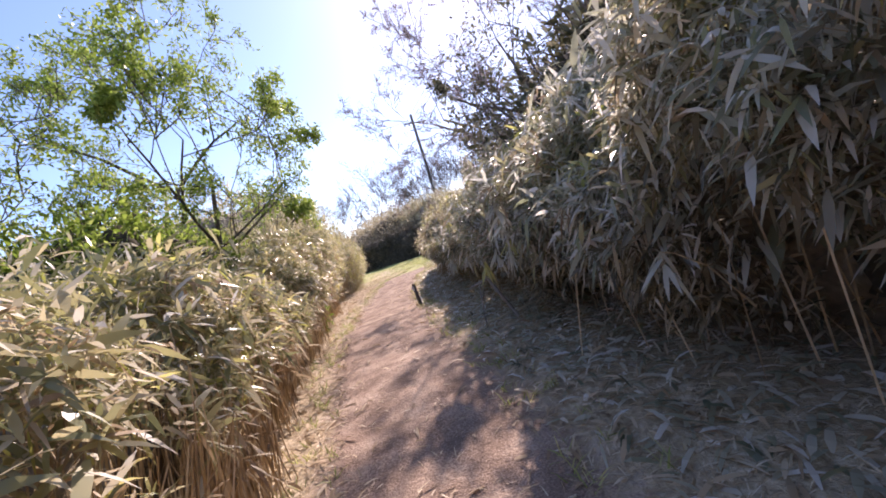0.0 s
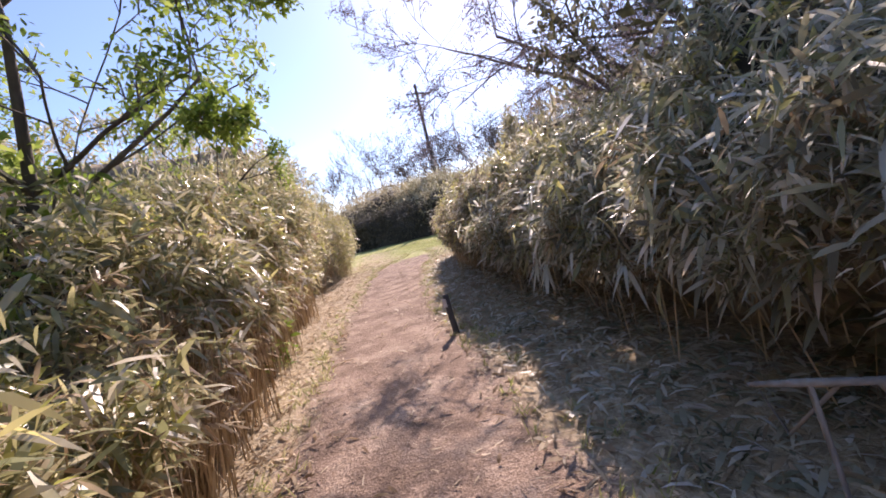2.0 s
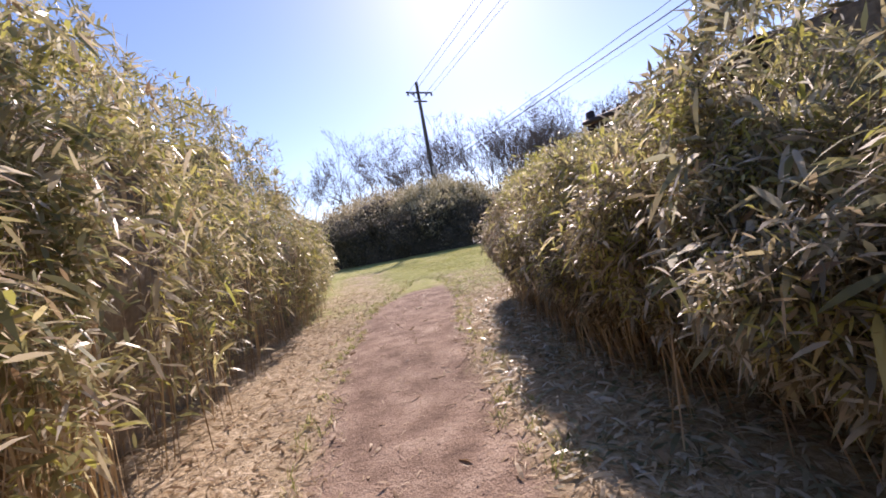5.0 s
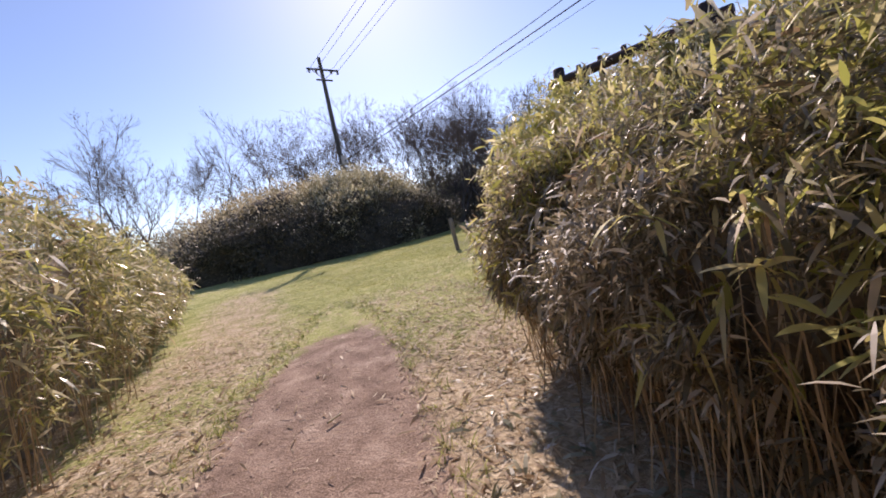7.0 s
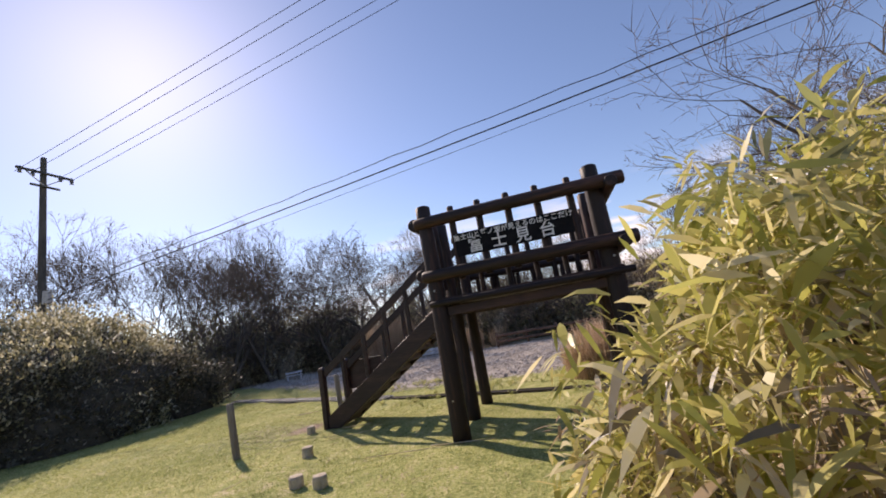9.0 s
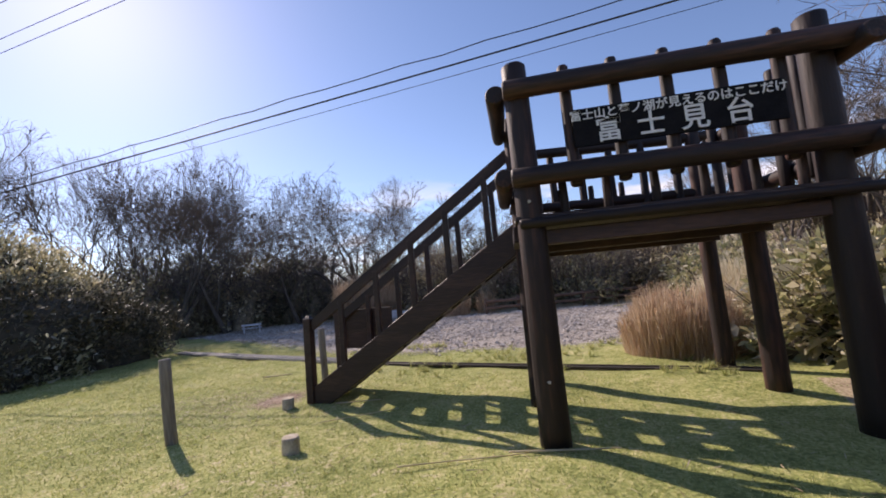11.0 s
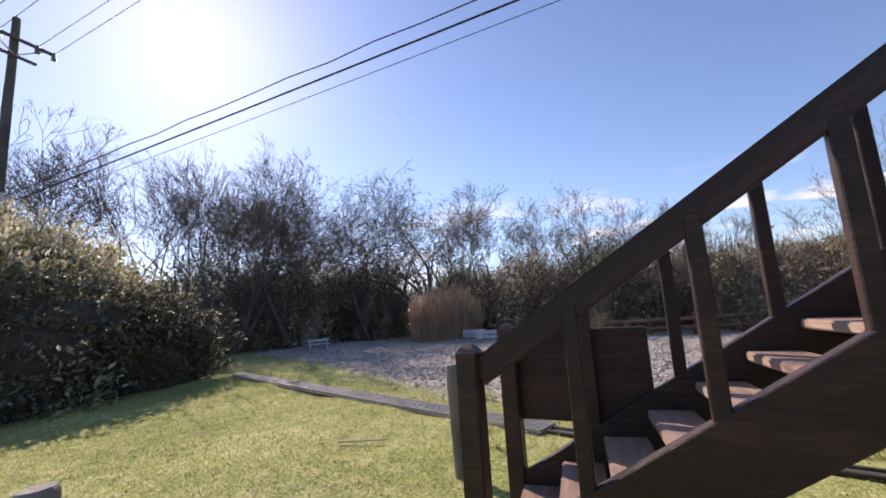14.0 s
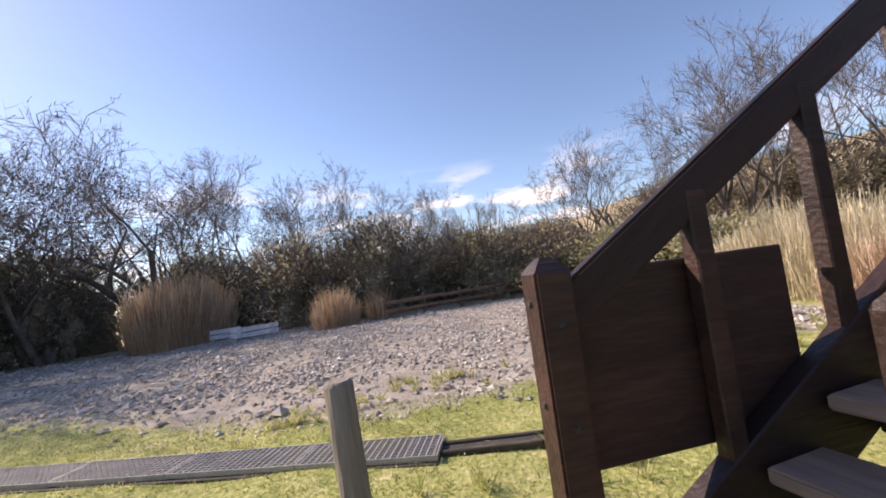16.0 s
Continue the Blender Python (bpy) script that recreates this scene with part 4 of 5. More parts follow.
# leaf colours also set the shade: paler near the start, darker brown further on
skin_right = thicket("bamboo_grass_thicket", "tall shaded bamboo grass with drooping grey-green leaves", RIGHT_FOOT, -1, RIGHT_TOPS, 4.0,
                     [(SASAPALE, 2600, 0.1, 0.2, 0.9, 0.3, 1.15, -0.1), (SASAPALE, 6500, 0.055, 0.42, 0.85, 0.2, 1.15, -0.2), (SASA, 6000, 0.055, 0.42, 0.8, 0.3, 1.2, 0.0), (SASASHADE, 5000, 0.055, 0.42, 0.75, 0.16, 1.0, -0.3), (SASASHADE, 19000, 0.36, 0.58, 0.54, 0.06, 1.1, -0.15), (SASA, 3200, 0.64, 1.0, 1.0, 0.3, 1.15, -0.1),
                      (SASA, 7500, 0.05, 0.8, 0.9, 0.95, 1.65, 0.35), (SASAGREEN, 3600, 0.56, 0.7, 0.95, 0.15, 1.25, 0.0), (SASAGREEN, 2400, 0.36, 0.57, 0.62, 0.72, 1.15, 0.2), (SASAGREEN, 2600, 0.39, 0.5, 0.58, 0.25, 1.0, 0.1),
                      (SASA, 8000, 0.0, 1.0, 1.6, 1.15, 2.12, 0.4), (SASASHADE, 3000, 0.0, 1.0, 1.6, 1.15, 2.12, 0.4), (SASASHADE, 3200, 0.06, 0.24, 0.85, 0.0, 0.6, -0.2), (SASAGREEN, 2400, 0.53, 0.68, 0.75, 0.3, 1.08, 0.1), (SASASHADE, 2200, 0.53, 0.68, 0.7, 0.05, 0.8, -0.2)],
                     [(1300, 0.1, 0.42, 0.45), (1300, 0.4, 0.64, 0.1), (300, 0.64, 1.0, 0.1)], [(160, 0.1, 0.42), (1100, 0.42, 0.66), (500, 0.66, 1.0)], bulge=0.34, leaf=0.1, slope=0.2, hollow=0.2, comb=0.1,
                     culms=[(SASAPALE, 260, 0.06, 0.42, 0.45, 1.1, 0.45), (SASA, 240, 0.06, 0.42, 0.6, 1.2, 0.45), (SASASHADE, 260, 0.3, 0.6, 0.2, 0.9, 0.36), (SASAGREEN, 230, 0.56, 0.72, 0.4, 1.0, 0.4), (SASAGREEN, 60, 0.36, 0.56, 0.3, 0.85, 0.4), (SASAGREEN, 90, 0.1, 0.36, 0.75, 1.2, 0.45), (SASAGREEN, 130, 0.08, 0.2, 0.6, 1.15, 0.42)])

# dry grass plumes above the left thicket
P, T = along(LEFT_FOOT, 900, 0.3, 0.85)
Q, M = skin_left(P, T, rng.uniform(0.9, 1.25, 900), np.full(900, -0.05))
D = unit(np.array([0, 0, 1.0]) + rng.normal(0, 0.22, (900, 3)))
S = unit(np.cross(D, rng.normal(0, 1, (900, 3))))
V, F = strips(Q, D, S, rng.uniform(0.15, 0.5, 900), np.full(900, 0.009), rng.uniform(-0.1, 0.3, 900), (0, 0.5, 0.8, 1), (0.5, 0.5, 1.3, 0))
tagged(new("grass_plume", mesh_arrays("grass_plume", V, F, PAMPAS)), "thin dry grass plumes above the bamboo grass", "grass", kind="stuff")

# single large leaves that stand out
leafforms = []
for k in range(3):
    V, F = strips(np.zeros((1, 3)), np.array([[1.0, 0, 0]]), np.array([[0, 1.0, 0]]), np.array([0.16]), np.array([0.023]), np.array([0.25 + 0.25 * k]), (0, 0.15, 0.4, 0.7, 1.0), (0.3, 0.8, 1.0, 0.75, 0.0))
    leafforms.append(mesh_arrays("large_leaf", V, F, SASA))
for name, y0, y1, line, side, count in (("bamboo_grass_spray", 3.2, 15.2, RIGHT_FOOT, 1, 110), ("bamboo_grass_spray", 4.0, 14.0, LEFT_FOOT, -1, 60)):
    spray = tagged(new(name), "large pale leaves hanging from the bamboo grass", "leaves")
    spray.matrix_basis = pose(float(foot_x(line[:10], y0)) + side * 0.3, y0, 0)
    inv = spray.matrix_basis.inverted()
    for k in range(count):
        y = y0 + (y1 - y0) * (k + random.random()) / count
        x = float(foot_x(line[:10], y)) - side * random.uniform(*((0.08, 0.3) if side > 0 else (-0.02, 0.12)))
        z = random.uniform(0.45, 1.4)
        if side == 1 and 10.6 < y < 13.6:
            continue
        part("large_leaf", leafforms[k % 3], None, spray, "", inv @ pose(x, y, z, random.uniform(-50, 50), random.uniform(5, 75), random.uniform(0, 360)))

# ---- trees ----


class Tubes:
    """Gathers tapered branches and turns them into one mesh."""

    def __init__(self):
        self.v, self.f, self.o = [], [], 0

    def add(self, pts, radii, sides):
        pts = np.asarray(pts, float)
        n = len(pts)
        tan = unit(np.gradient(pts, axis=0))
        ref = np.where(np.abs(tan[:, 2:3]) > 0.9, np.array([[1.0, 0, 0]]), np.array([[0, 0, 1.0]]))
        a = unit(np.cross(tan, ref))
        b = np.cross(tan, a)
        ang = np.linspace(0, 2 * np.pi, sides, endpoint=False)
        ring = pts[:, None] + (a[:, None] * np.cos(ang)[None, :, None] + b[:, None] * np.sin(ang)[None, :, None]) * np.asarray(radii)[:, None, None]
        self.v.append(ring.reshape(-1, 3))
        i = (np.arange(n - 1)[:, None] * sides + np.arange(sides)[None])
        j = (np.arange(n - 1)[:, None] * sides + (np.arange(sides)[None] + 1) % sides)
        self.f.append(np.stack([i, j, j + sides, i + sides], -1).reshape(-1, 4) + self.o)
        self.o += n * sides

    def mesh(self, name, material):
        return mesh_arrays(name, np.concatenate(self.v), np.concatenate(self.f), material, True)


def grow(r, start, way, length, radius, level, s):
    """One branch of a tree and all that grows from it, kept within the crown's outline."""
    n = 7 if level < 2 else 5
    length = min(length, s["cap"][level])
    p, d = Vector(start), Vector(way).normalized()
    end = p + d * length
    if level and (Vector((end.x / s["wide"], end.y / s["wide"], (end.z - s["mid"]) / s["tall"]))).length > 1:
        length *= 0.45
    if level >= s["deep"] - 1:
        s["ribbons"].append((tuple(p), tuple(d), length))
        pts = [p + d * length * f for f in (0, 0.35, 0.7, 1.0)]
        rad = [radius] * 4
        s["tips"].extend((q, d) for q in pts[1:])
        n = 4
    else:
        pts, rad = [p.copy()], [radius]
        for i in range(n - 1):
            d = (d + Vector((r.gauss(0, s["curl"]), r.gauss(0, s["curl"]), r.gauss(0, s["curl"] * 0.7) + s["up"])) * 0.36).normalized()
            p = p + d * length / (n - 1)
            pts.append(p.copy())
            rad.append(max(radius * (1 - 0.6 * (i + 1) / (n - 1)), s["thin"]))
        s["tubes"].add(pts, rad, 8 if level == 0 else 6 if level == 1 else 4)
    if level >= s["deep"]:
        return
    k = r.randint(*s["kids"]) + (1 if level >= s["deep"] - 2 else 0)
    for i in range(k):
        f = r.uniform(0.3, 1.0) if i else 1.0
        j = min(n - 1, max(1, int(f * (n - 1) + 0.5)))
        q, base = pts[j], (pts[j] - pts[j - 1]).normalized()
        side = Vector((r.gauss(0, 1), r.gauss(0, 1), r.gauss(0, 0.8)))
        side = (side - base * side.dot(base)).normalized()
        w = base * (1 - s["spread"] * 0.4) + side * s["spread"] * r.uniform(0.5, 1.2) + Vector((0, 0, s["up"]))
        grow(r, q, w, length * r.uniform(0.55, 0.8), max(rad[j] * r.uniform(0.5, 0.75), s["thin"]), level + 1, s)


def bare_tree(seed, height, wide, stems, label, m, spread=0.8, deep=5, kids=(3, 4), curl=0.28, up=0.12, radius=0.1, thin=0.004, lean=0.3, first=0.36, leaves=0, leaf_mat=None, leaf_len=0.05, group="", limbs=(), mid=None, tall=None, bark=None, cap=(99,) * 8):
    r = random.Random(seed)
    t = thing("bare_tree" if not leaves else "tree", label, "tree", m, group)
    s = dict(tubes=Tubes(), ribbons=[], tips=[], spread=spread, curl=curl, up=up, kids=kids, thin=thin, deep=deep, wide=wide, cap=cap, mid=mid or height * 0.58, tall=tall or height * 0.44)
    for k in range(stems):
        a = 2 * math.pi * (k + r.random()) / stems
        b = lean if stems > 1 else 0.12
        w = Vector((math.cos(a) * b + r.gauss(0, 0.06), math.sin(a) * b + r.gauss(0, 0.06), 1))
        grow(r, (radius * math.cos(a), radius * math.sin(a), -0.1), w, height * first, radius, 0, s)
    for start, way, ln, rad in limbs:
        grow(r, start, way, ln, rad, 1, s)
    part("trunk", s["tubes"].mesh("trunk", bark or BARK), None, t)
    P, D, L = (np.array([q[k] for q in s["ribbons"]], float) for k in range(3))
    S = unit(np.cross(D, rng.normal(0, 1, D.shape)))
    V, F = strips(P, D, S, L, np.full(len(P), thin * 1.7), rng.uniform(-0.3, 0.25, len(P)), (0, 0.5, 1), (1, 0.8, 0))
    part("twig_crown", mesh_arrays("twig_crown", V, F, TWIG), None, t)["kind"] = "stuff"
    if leaves:
        n = leaves * len(s["tips"])
        P = np.repeat(np.array([tuple(p) for p, d in s["tips"]]), leaves, 0) + rng.normal(0, leaf_len * 0.7, (n, 3))
        D, S = leaf_dirs(np.repeat(np.array([tuple(d) for p, d in s["tips"]]), leaves, 0), 0.6, 0.25, 0.7)
        L = rng.uniform(0.6, 1.2, n) * leaf_len
        V, F = strips(P, D, S, L, L * 0.4, rng.uniform(0, 0.5, n), (0, 0.3, 0.65, 1), (0.2, 1, 0.8, 0))
        part("foliage", mesh_arrays("foliage", V, F, leaf_mat), None, t)["kind"] = "stuff"
    return t


# back row, beyond lawn and gravel
BACK = [(15.5, 43, 9.6), (18.8, 41.5, 9), (22.2, 39, 9.6), (20.5, 45, 9.6), (26.6, 34.0, 9.4), (28.8, 29.5, 7.6), (24.2, 41, 9.6), (30, 26.5, 6.4), (12.0, 46, 9.8), (9.5, 48, 11.3),
        (6.0, 49, 11.8), (2.0, 50, 10.5), (-2.0, 46, 8.5), (-6.0, 45, 9.0), (17.5, 45, 10.2), (-9.5, 43, 7.5), (30.5, 21, 5.0), (29.5, 15.5, 6.5), (28, 12.5, 7.5), (25.5, 9.5, 8), (36, 24, 7), (24, 6, 8), (27.5, 9.0, 7.5), (30.5, 13, 6.5), (23.5, 9.5, 7), (32.5, 18, 5.5), (33, 29, 7), (31.5, 24, 5.5), (21, 42, 9), (19.5, 37.8, 8.0), (23.0, 36.0, 7.5), (17.0, 38.8, 8.5), (21, 6, 7), (34, 11, 7), (22.5, 46, 10), (-4.5, 50, 11), (25, 44.5, 10.5), (28, 42, 10.5), (31.5, 38.5, 10), (34, 34.5, 9), (36, 30, 8), (19.5, 47.5, 10.5), (26.5, 38.5, 8.6), (21.5, 38.0, 7.8), (15, 46.5, 10), (30.0, 31.5, 6.6), (10.5, 51, 11), (4, 53, 11), (35, 40, 10.5), (24.0, 49, 11.5)]
forms = []
for i, (x, y, h) in enumerate(BACK):
    m = pose(x, y, float(lift(x, y)), 0, 0, i * 73)
    if i < 5:
        o = bare_tree(100 + i, 10.0, (4.2, 3.6, 4.6, 3.4, 6.0)[i], (3, 2, 3, 2, 3)[i], "leafless grey-brown tree with a fine twiggy crown", m, (0.52, 0.55, 0.72, 0.5, 0.88)[i], 6, (3, 3), (0.1, 0.12, 0.2, 0.1, 0.2)[i], (0.04, 0.05, 0.02, 0.06, 0.0)[i], 0.15, 0.008, (0.55, 0.5, 0.7, 0.5, 0.85)[i], 0.36, group="bare trees beyond the lawn")
        forms.append(o)
    else:
        o = copy_thing(forms[(4 if i in (5, 7) else i % 4)], m)
    o.scale = (h / (7.0 if i in (4, 5, 7) else 8.1),) * 3

TWIGGY = [(26.0, 31.2, 4.4), (25.4, 27.0, 4.6), (25.6, 23.0, 4.4), (26.4, 19.4, 4.0), (28.5, 25.5, 5.4), (28.0, 22.0, 5.0), (23.2, 37.2, 5.0), (20.0, 38.6, 5.2), (17.2, 39.6, 5.0), (27.2, 30.0, 5.0), (28.0, 17.5, 4.4), (25.0, 33.8, 4.2)]
first = None
for i, (x, y, h) in enumerate(TWIGGY):
    m = pose(x, y, float(lift(x, y)), 0, 0, i * 51)
    first = bare_tree(61, 5.0, 2.3, 6, "tangled leafless bush with grey-brown twigs", m, 0.9, 4, (3, 4), 0.3, 0.05, 0.035, 0.009, 0.55, 0.36, group="tangled bushes behind the gravel") if i == 0 else copy_thing(forms[-1], m)
    if i == 0:
        forms.append(first)
    first.scale = (h / 4.6,) * 3

# trees with fresh leaves behind the thicket
bare_tree(31, 4.9, 1.75, 1, "small tree with fresh yellow-green leaves", pose(-0.15, 7.2, 0), 0.9, 5, (3, 3), 0.24, 0.05, 0.05, 0.006, 0.2, 0.52, 5, YOUNGLEAF, 0.055,
          limbs=[((0, 0, 1.25), (1.5, -0.15, 0.85), 1.5, 0.022), ((0, 0, 2.3), (1.0, 0.1, 0.9), 1.4, 0.026), ((0, 0, 2.4), (-1.0, -0.2, 0.8), 1.5, 0.026), ((0, 0, 2.0), (0.5, -0.9, 0.7), 1.2, 0.022), ((0, 0, 1.7), (-1.0, 0.5, 0.6), 1.4, 0.022)], cap=(9, 9, 0.95, 0.6, 0.36, 0.2, 0.2))
bare_tree(37, 2.6, 1.5, 1, "small tree with fresh yellow-green leaves", pose(-0.3, 9.7, 0), 0.9, 5, (2, 3), 0.24, 0.04, 0.04, 0.006, 0.2, 0.42, 2, YOUNGLEAF, 0.05,
          limbs=[((0, 0, 1.3), (1.25, -0.25, 0.8), 1.35, 0.024), ((0, 0, 1.5), (0.9, 0.1, 1.2), 1.1, 0.022)], cap=(9, 9, 0.95, 0.6, 0.36, 0.2, 0.2))
bare_tree(33, 4.4, 1.7, 2, "small tree with fresh yellow-green leaves", pose(-1.9, 6.3, 0, 0, 0, 140), 0.95, 5, (3, 3), 0.26, 0.06, 0.05, 0.006, 0.3, 0.4, 5, YOUNGLEAF, 0.055, cap=(9, 9, 0.95, 0.6, 0.36, 0.2, 0.2))
bare_tree(35, 4.6, 1.8, 2, "leafless grey tree behind the thicket", pose(-3.0, 7.4, 0, 0, 0, 60), 0.8, 5, (3, 3), 0.28, 0.1, 0.06, 0.006)
# trees with pinkish buds above the shaded thicket
bare_tree(41, 3.9, 5.4, 2, "grey tree with pinkish buds leaning over the path", pose(6.4, 9.5, 0), 0.75, 6, (3, 4), 0.3, 0.03, 0.08, 0.0046, 0.35, 0.42, 3, BUD, 0.026,
          limbs=[((0, 0, 1.7), (-1.0, 0.02, 0.36), 3.2, 0.045), ((0, 0, 1.6), (-1.0, 0.25, 0.42), 2.8, 0.04), ((0, 0, 1.9), (-1.0, -0.15, 0.55), 2.6, 0.04), ((0, 0, 1.9), (0.3, -0.6, 0.7), 2.0, 0.045)], mid=2.9, tall=2.6, bark=TWIG, cap=(9, 9, 1.3, 0.75, 0.4, 0.22, 0.14))
bare_tree(51, 4.2, 1.5, 2, "dark evergreen tree with crooked limbs above the bamboo grass", pose(5.0, 7.3, 0), 0.9, 5, (3, 3), 0.26, 0.04, 0.06, 0.006, 0.3, 0.46, 1, SHRUB, 0.08,
          limbs=[((0, 0, 2.0), (-1.0, 0.1, 0.4), 1.5, 0.03), ((0, 0, 2.3), (-0.7, -0.6, 0.5), 1.3, 0.028), ((0, 0, 1.9), (-0.5, 0.8, 0.5), 1.3, 0.028)], mid=3.0, tall=1.5, cap=(9, 9, 0.9, 0.55, 0.35, 0.2, 0.2))
bare_tree(43, 8.0, 3.6, 2, "tall pale grey tree beside the platform", pose(11.2, 12.0, 0, 0, 0, 0), 0.8, 5, (3, 4), 0.26, 0.06, 0.16, 0.006, 0.35, 0.4, 0)


# ---- shrubs ----
def dome(name, label, x, y, rx, ry, h, count, leaf, material, category="shrub", seed=0, core=0.9, spiky=0.0, up=0.35, group="", lump=0.16, twigs=0, core_mat=None, pr=0.9, pz=0.9, clump=0):
    """A dense shrub: lumpy filler core coloured for the inner shade, with small leaves and twigs standing from it."""
    t = tagged(new(name), label, category, group)
    t.matrix_basis = pose(x, y, float(lift(x, y)))

    def at(th, ph, k):
        q = 1 + lump * np.sin(3 * th + seed) * np.sin(2.6 * ph + seed * 2) + lump * 0.7 * np.sin(7 * th + 5 * ph + seed) + lump * 0.4 * np.sin(15 * th - 9 * ph + seed)
        s = np.sin(ph) ** pr
        return np.stack([rx * s * np.cos(th) * q * k, ry * s * np.sin(th) * q * k, h * np.cos(ph) ** pz * (0.85 + 0.15 * q) * k], -1)

    nt, npn = 48, 16
    TH, PH = np.meshgrid(np.linspace(0, 2 * np.pi, nt, endpoint=False), np.linspace(0.02, np.pi / 2, npn))
    V = at(TH, PH, core).reshape(-1, 3)
    V[-nt:, 2] = -0.15
    i = np.arange(npn - 1)[:, None] * nt + np.arange(nt)[None]
    j = np.arange(npn - 1)[:, None] * nt + (np.arange(nt)[None] + 1) % nt
    Q = np.stack([i, i + nt, j + nt, j], -1).reshape(-1, 4)
    # filler core, its dark colour stands in for shade behind the leaves
    part("inner_growth", mesh_arrays("inner_growth", V, Q, core_mat or SHRUBSHADE, True), None, t)["kind"] = "stuff"
    if clump:
        # leaves gathered on branch ends that stand out unevenly
        g = count // clump
        th, ph = np.repeat(rng.uniform(0, 2 * np.pi, g), clump), np.repeat(np.arccos(rng.uniform(0, 1, g)), clump)
        reach = np.repeat(rng.uniform(core, 1.0, g) + np.where(rng.random(g) < 0.25, rng.uniform(0, 0.09, g), 0), clump)
        count = g * clump
        P = at(th, ph, 1.0) * reach[:, None] + rng.normal(0, leaf * 0.9, (count, 3))
    else:
        th, ph = rng.uniform(0, 2 * np.pi, count), np.arccos(rng.uniform(0, 1, count) ** 1.0)
        P = at(th, ph, 1.0) * rng.uniform(core, 1.04, count)[:, None]
    N = unit(P / np.array([rx, ry, h]) ** 2 + 1e-6)
    D, S = leaf_dirs(N, 0.8, up, 0.6)
    L = rng.uniform(0.6, 1.4, count) * leaf
    V, F = strips(P, D, S, L, L * 0.42, rng.uniform(0, 0.6, count), (0, 0.5, 1), (0.4, 1, 0))
    part("foliage", mesh_arrays("foliage", V, F, material), None, t)["kind"] = "stuff"
    if twigs:
        th, ph = rng.uniform(0, 2 * np.pi, twigs), np.arccos(rng.uniform(0.1, 1, twigs))
        P = at(th, ph, 0.85)
        D = unit(P / np.array([rx, ry, h]) + np.array([0, 0, 0.9]) + rng.normal(0, 0.35, (twigs, 3)))
        S = unit(np.cross(D, rng.normal(0, 1, (twigs, 3))))
        L = rng.uniform(0.4, 1.5, twigs) * spiky
        V, F = strips(P, D, S, L, np.full(twigs, 0.022), rng.uniform(-0.2, 0.3, twigs), (0, 0.5, 1), (1, 0.7, 0))
        part("twig_crown", mesh_arrays("twig_crown", V, F, TWIG), None, t)["kind"] = "stuff"
    return t


# lit crest and shaded front are told apart by leaf colour too
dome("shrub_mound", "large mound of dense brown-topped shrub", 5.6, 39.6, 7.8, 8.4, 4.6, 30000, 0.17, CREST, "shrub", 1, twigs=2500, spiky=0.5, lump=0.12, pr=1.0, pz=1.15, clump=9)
dome("shrub", "dense shrub bank in shade-dark leaf colour in front of the mound", 6.6, 32.3, 6.5, 2.2, 2.5, 34000, 0.13, BANKSHADE, "shrub", 3, twigs=900, spiky=0.4, lump=0.14, pr=0.75, pz=0.7, clump=8)
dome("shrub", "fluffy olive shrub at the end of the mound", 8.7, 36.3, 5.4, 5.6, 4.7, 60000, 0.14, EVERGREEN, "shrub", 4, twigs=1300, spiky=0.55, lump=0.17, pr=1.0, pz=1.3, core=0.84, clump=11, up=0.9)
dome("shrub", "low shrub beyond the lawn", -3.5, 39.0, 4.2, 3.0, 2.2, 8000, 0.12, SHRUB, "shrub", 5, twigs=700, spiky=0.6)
SPOTS = [(17.5, 41.0, 3.4, 2.4, 3.9), (21.5, 39.5, 3.4, 2.4, 4.6), (25.0, 37.5, 2.8, 2.4, 4.2), (27.6, 33.0, 2.6, 2.6, 3.4), (26.9, 28.5, 2.4, 2.4, 3.4), (26.6, 24.6, 2.4, 2.6, 3.6), (27.8, 20.5, 2.6, 2.8, 3.2), (29.5, 16.5, 3.0, 3.0, 3.0), (14.5, 43.5, 3.0, 2.5, 3.4),
         (8, 46, 5, 3, 4), (0, 46, 6, 3, 3.5), (-8, 42, 5, 3, 2.6), (31, 9, 4, 3, 3), (26, 6.5, 3, 2.5, 3), (33, 16, 4, 3, 3), (22, 3, 4, 3, 3), (19.5, 40.5, 2.4, 2.0, 3.4), (23.5, 38.8, 2.2, 2.0, 3.6)]
for i, (x, y, rx, ry, h) in enumerate(SPOTS):
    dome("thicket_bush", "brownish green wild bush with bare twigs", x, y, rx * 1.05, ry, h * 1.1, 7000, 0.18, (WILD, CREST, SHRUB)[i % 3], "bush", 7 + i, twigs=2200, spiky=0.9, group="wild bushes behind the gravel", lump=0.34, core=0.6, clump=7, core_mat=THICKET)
for i, (x, y, rx, ry, h) in enumerate(((12.6, 14.9, 1.5, 1.0, 1.6), (24.0, 14.6, 2.4, 1.8, 2.2), (27.0, 14.0, 2.6, 2.0, 2.4), (21.5, 13.2, 2.2, 1.6, 1.9), (30.5, 19.0, 2.6, 2.4, 2.6), (36, 21, 4, 3, 3.4), (41, 18, 4.5, 3.5, 4), (38, 14, 4, 3, 3), (45, 24, 5, 4, 4), (40, 29, 4, 4, 3.6))):
    dome("hillside_bush", "sunlit yellow-green bush on the hillside", x, y, rx, ry, h, 5000, 0.19, (SASA, WILD)[i > 4], "bush", 57 + i, twigs=500, spiky=0.6, group="bushes on the hillside", lump=0.3, core=0.7)
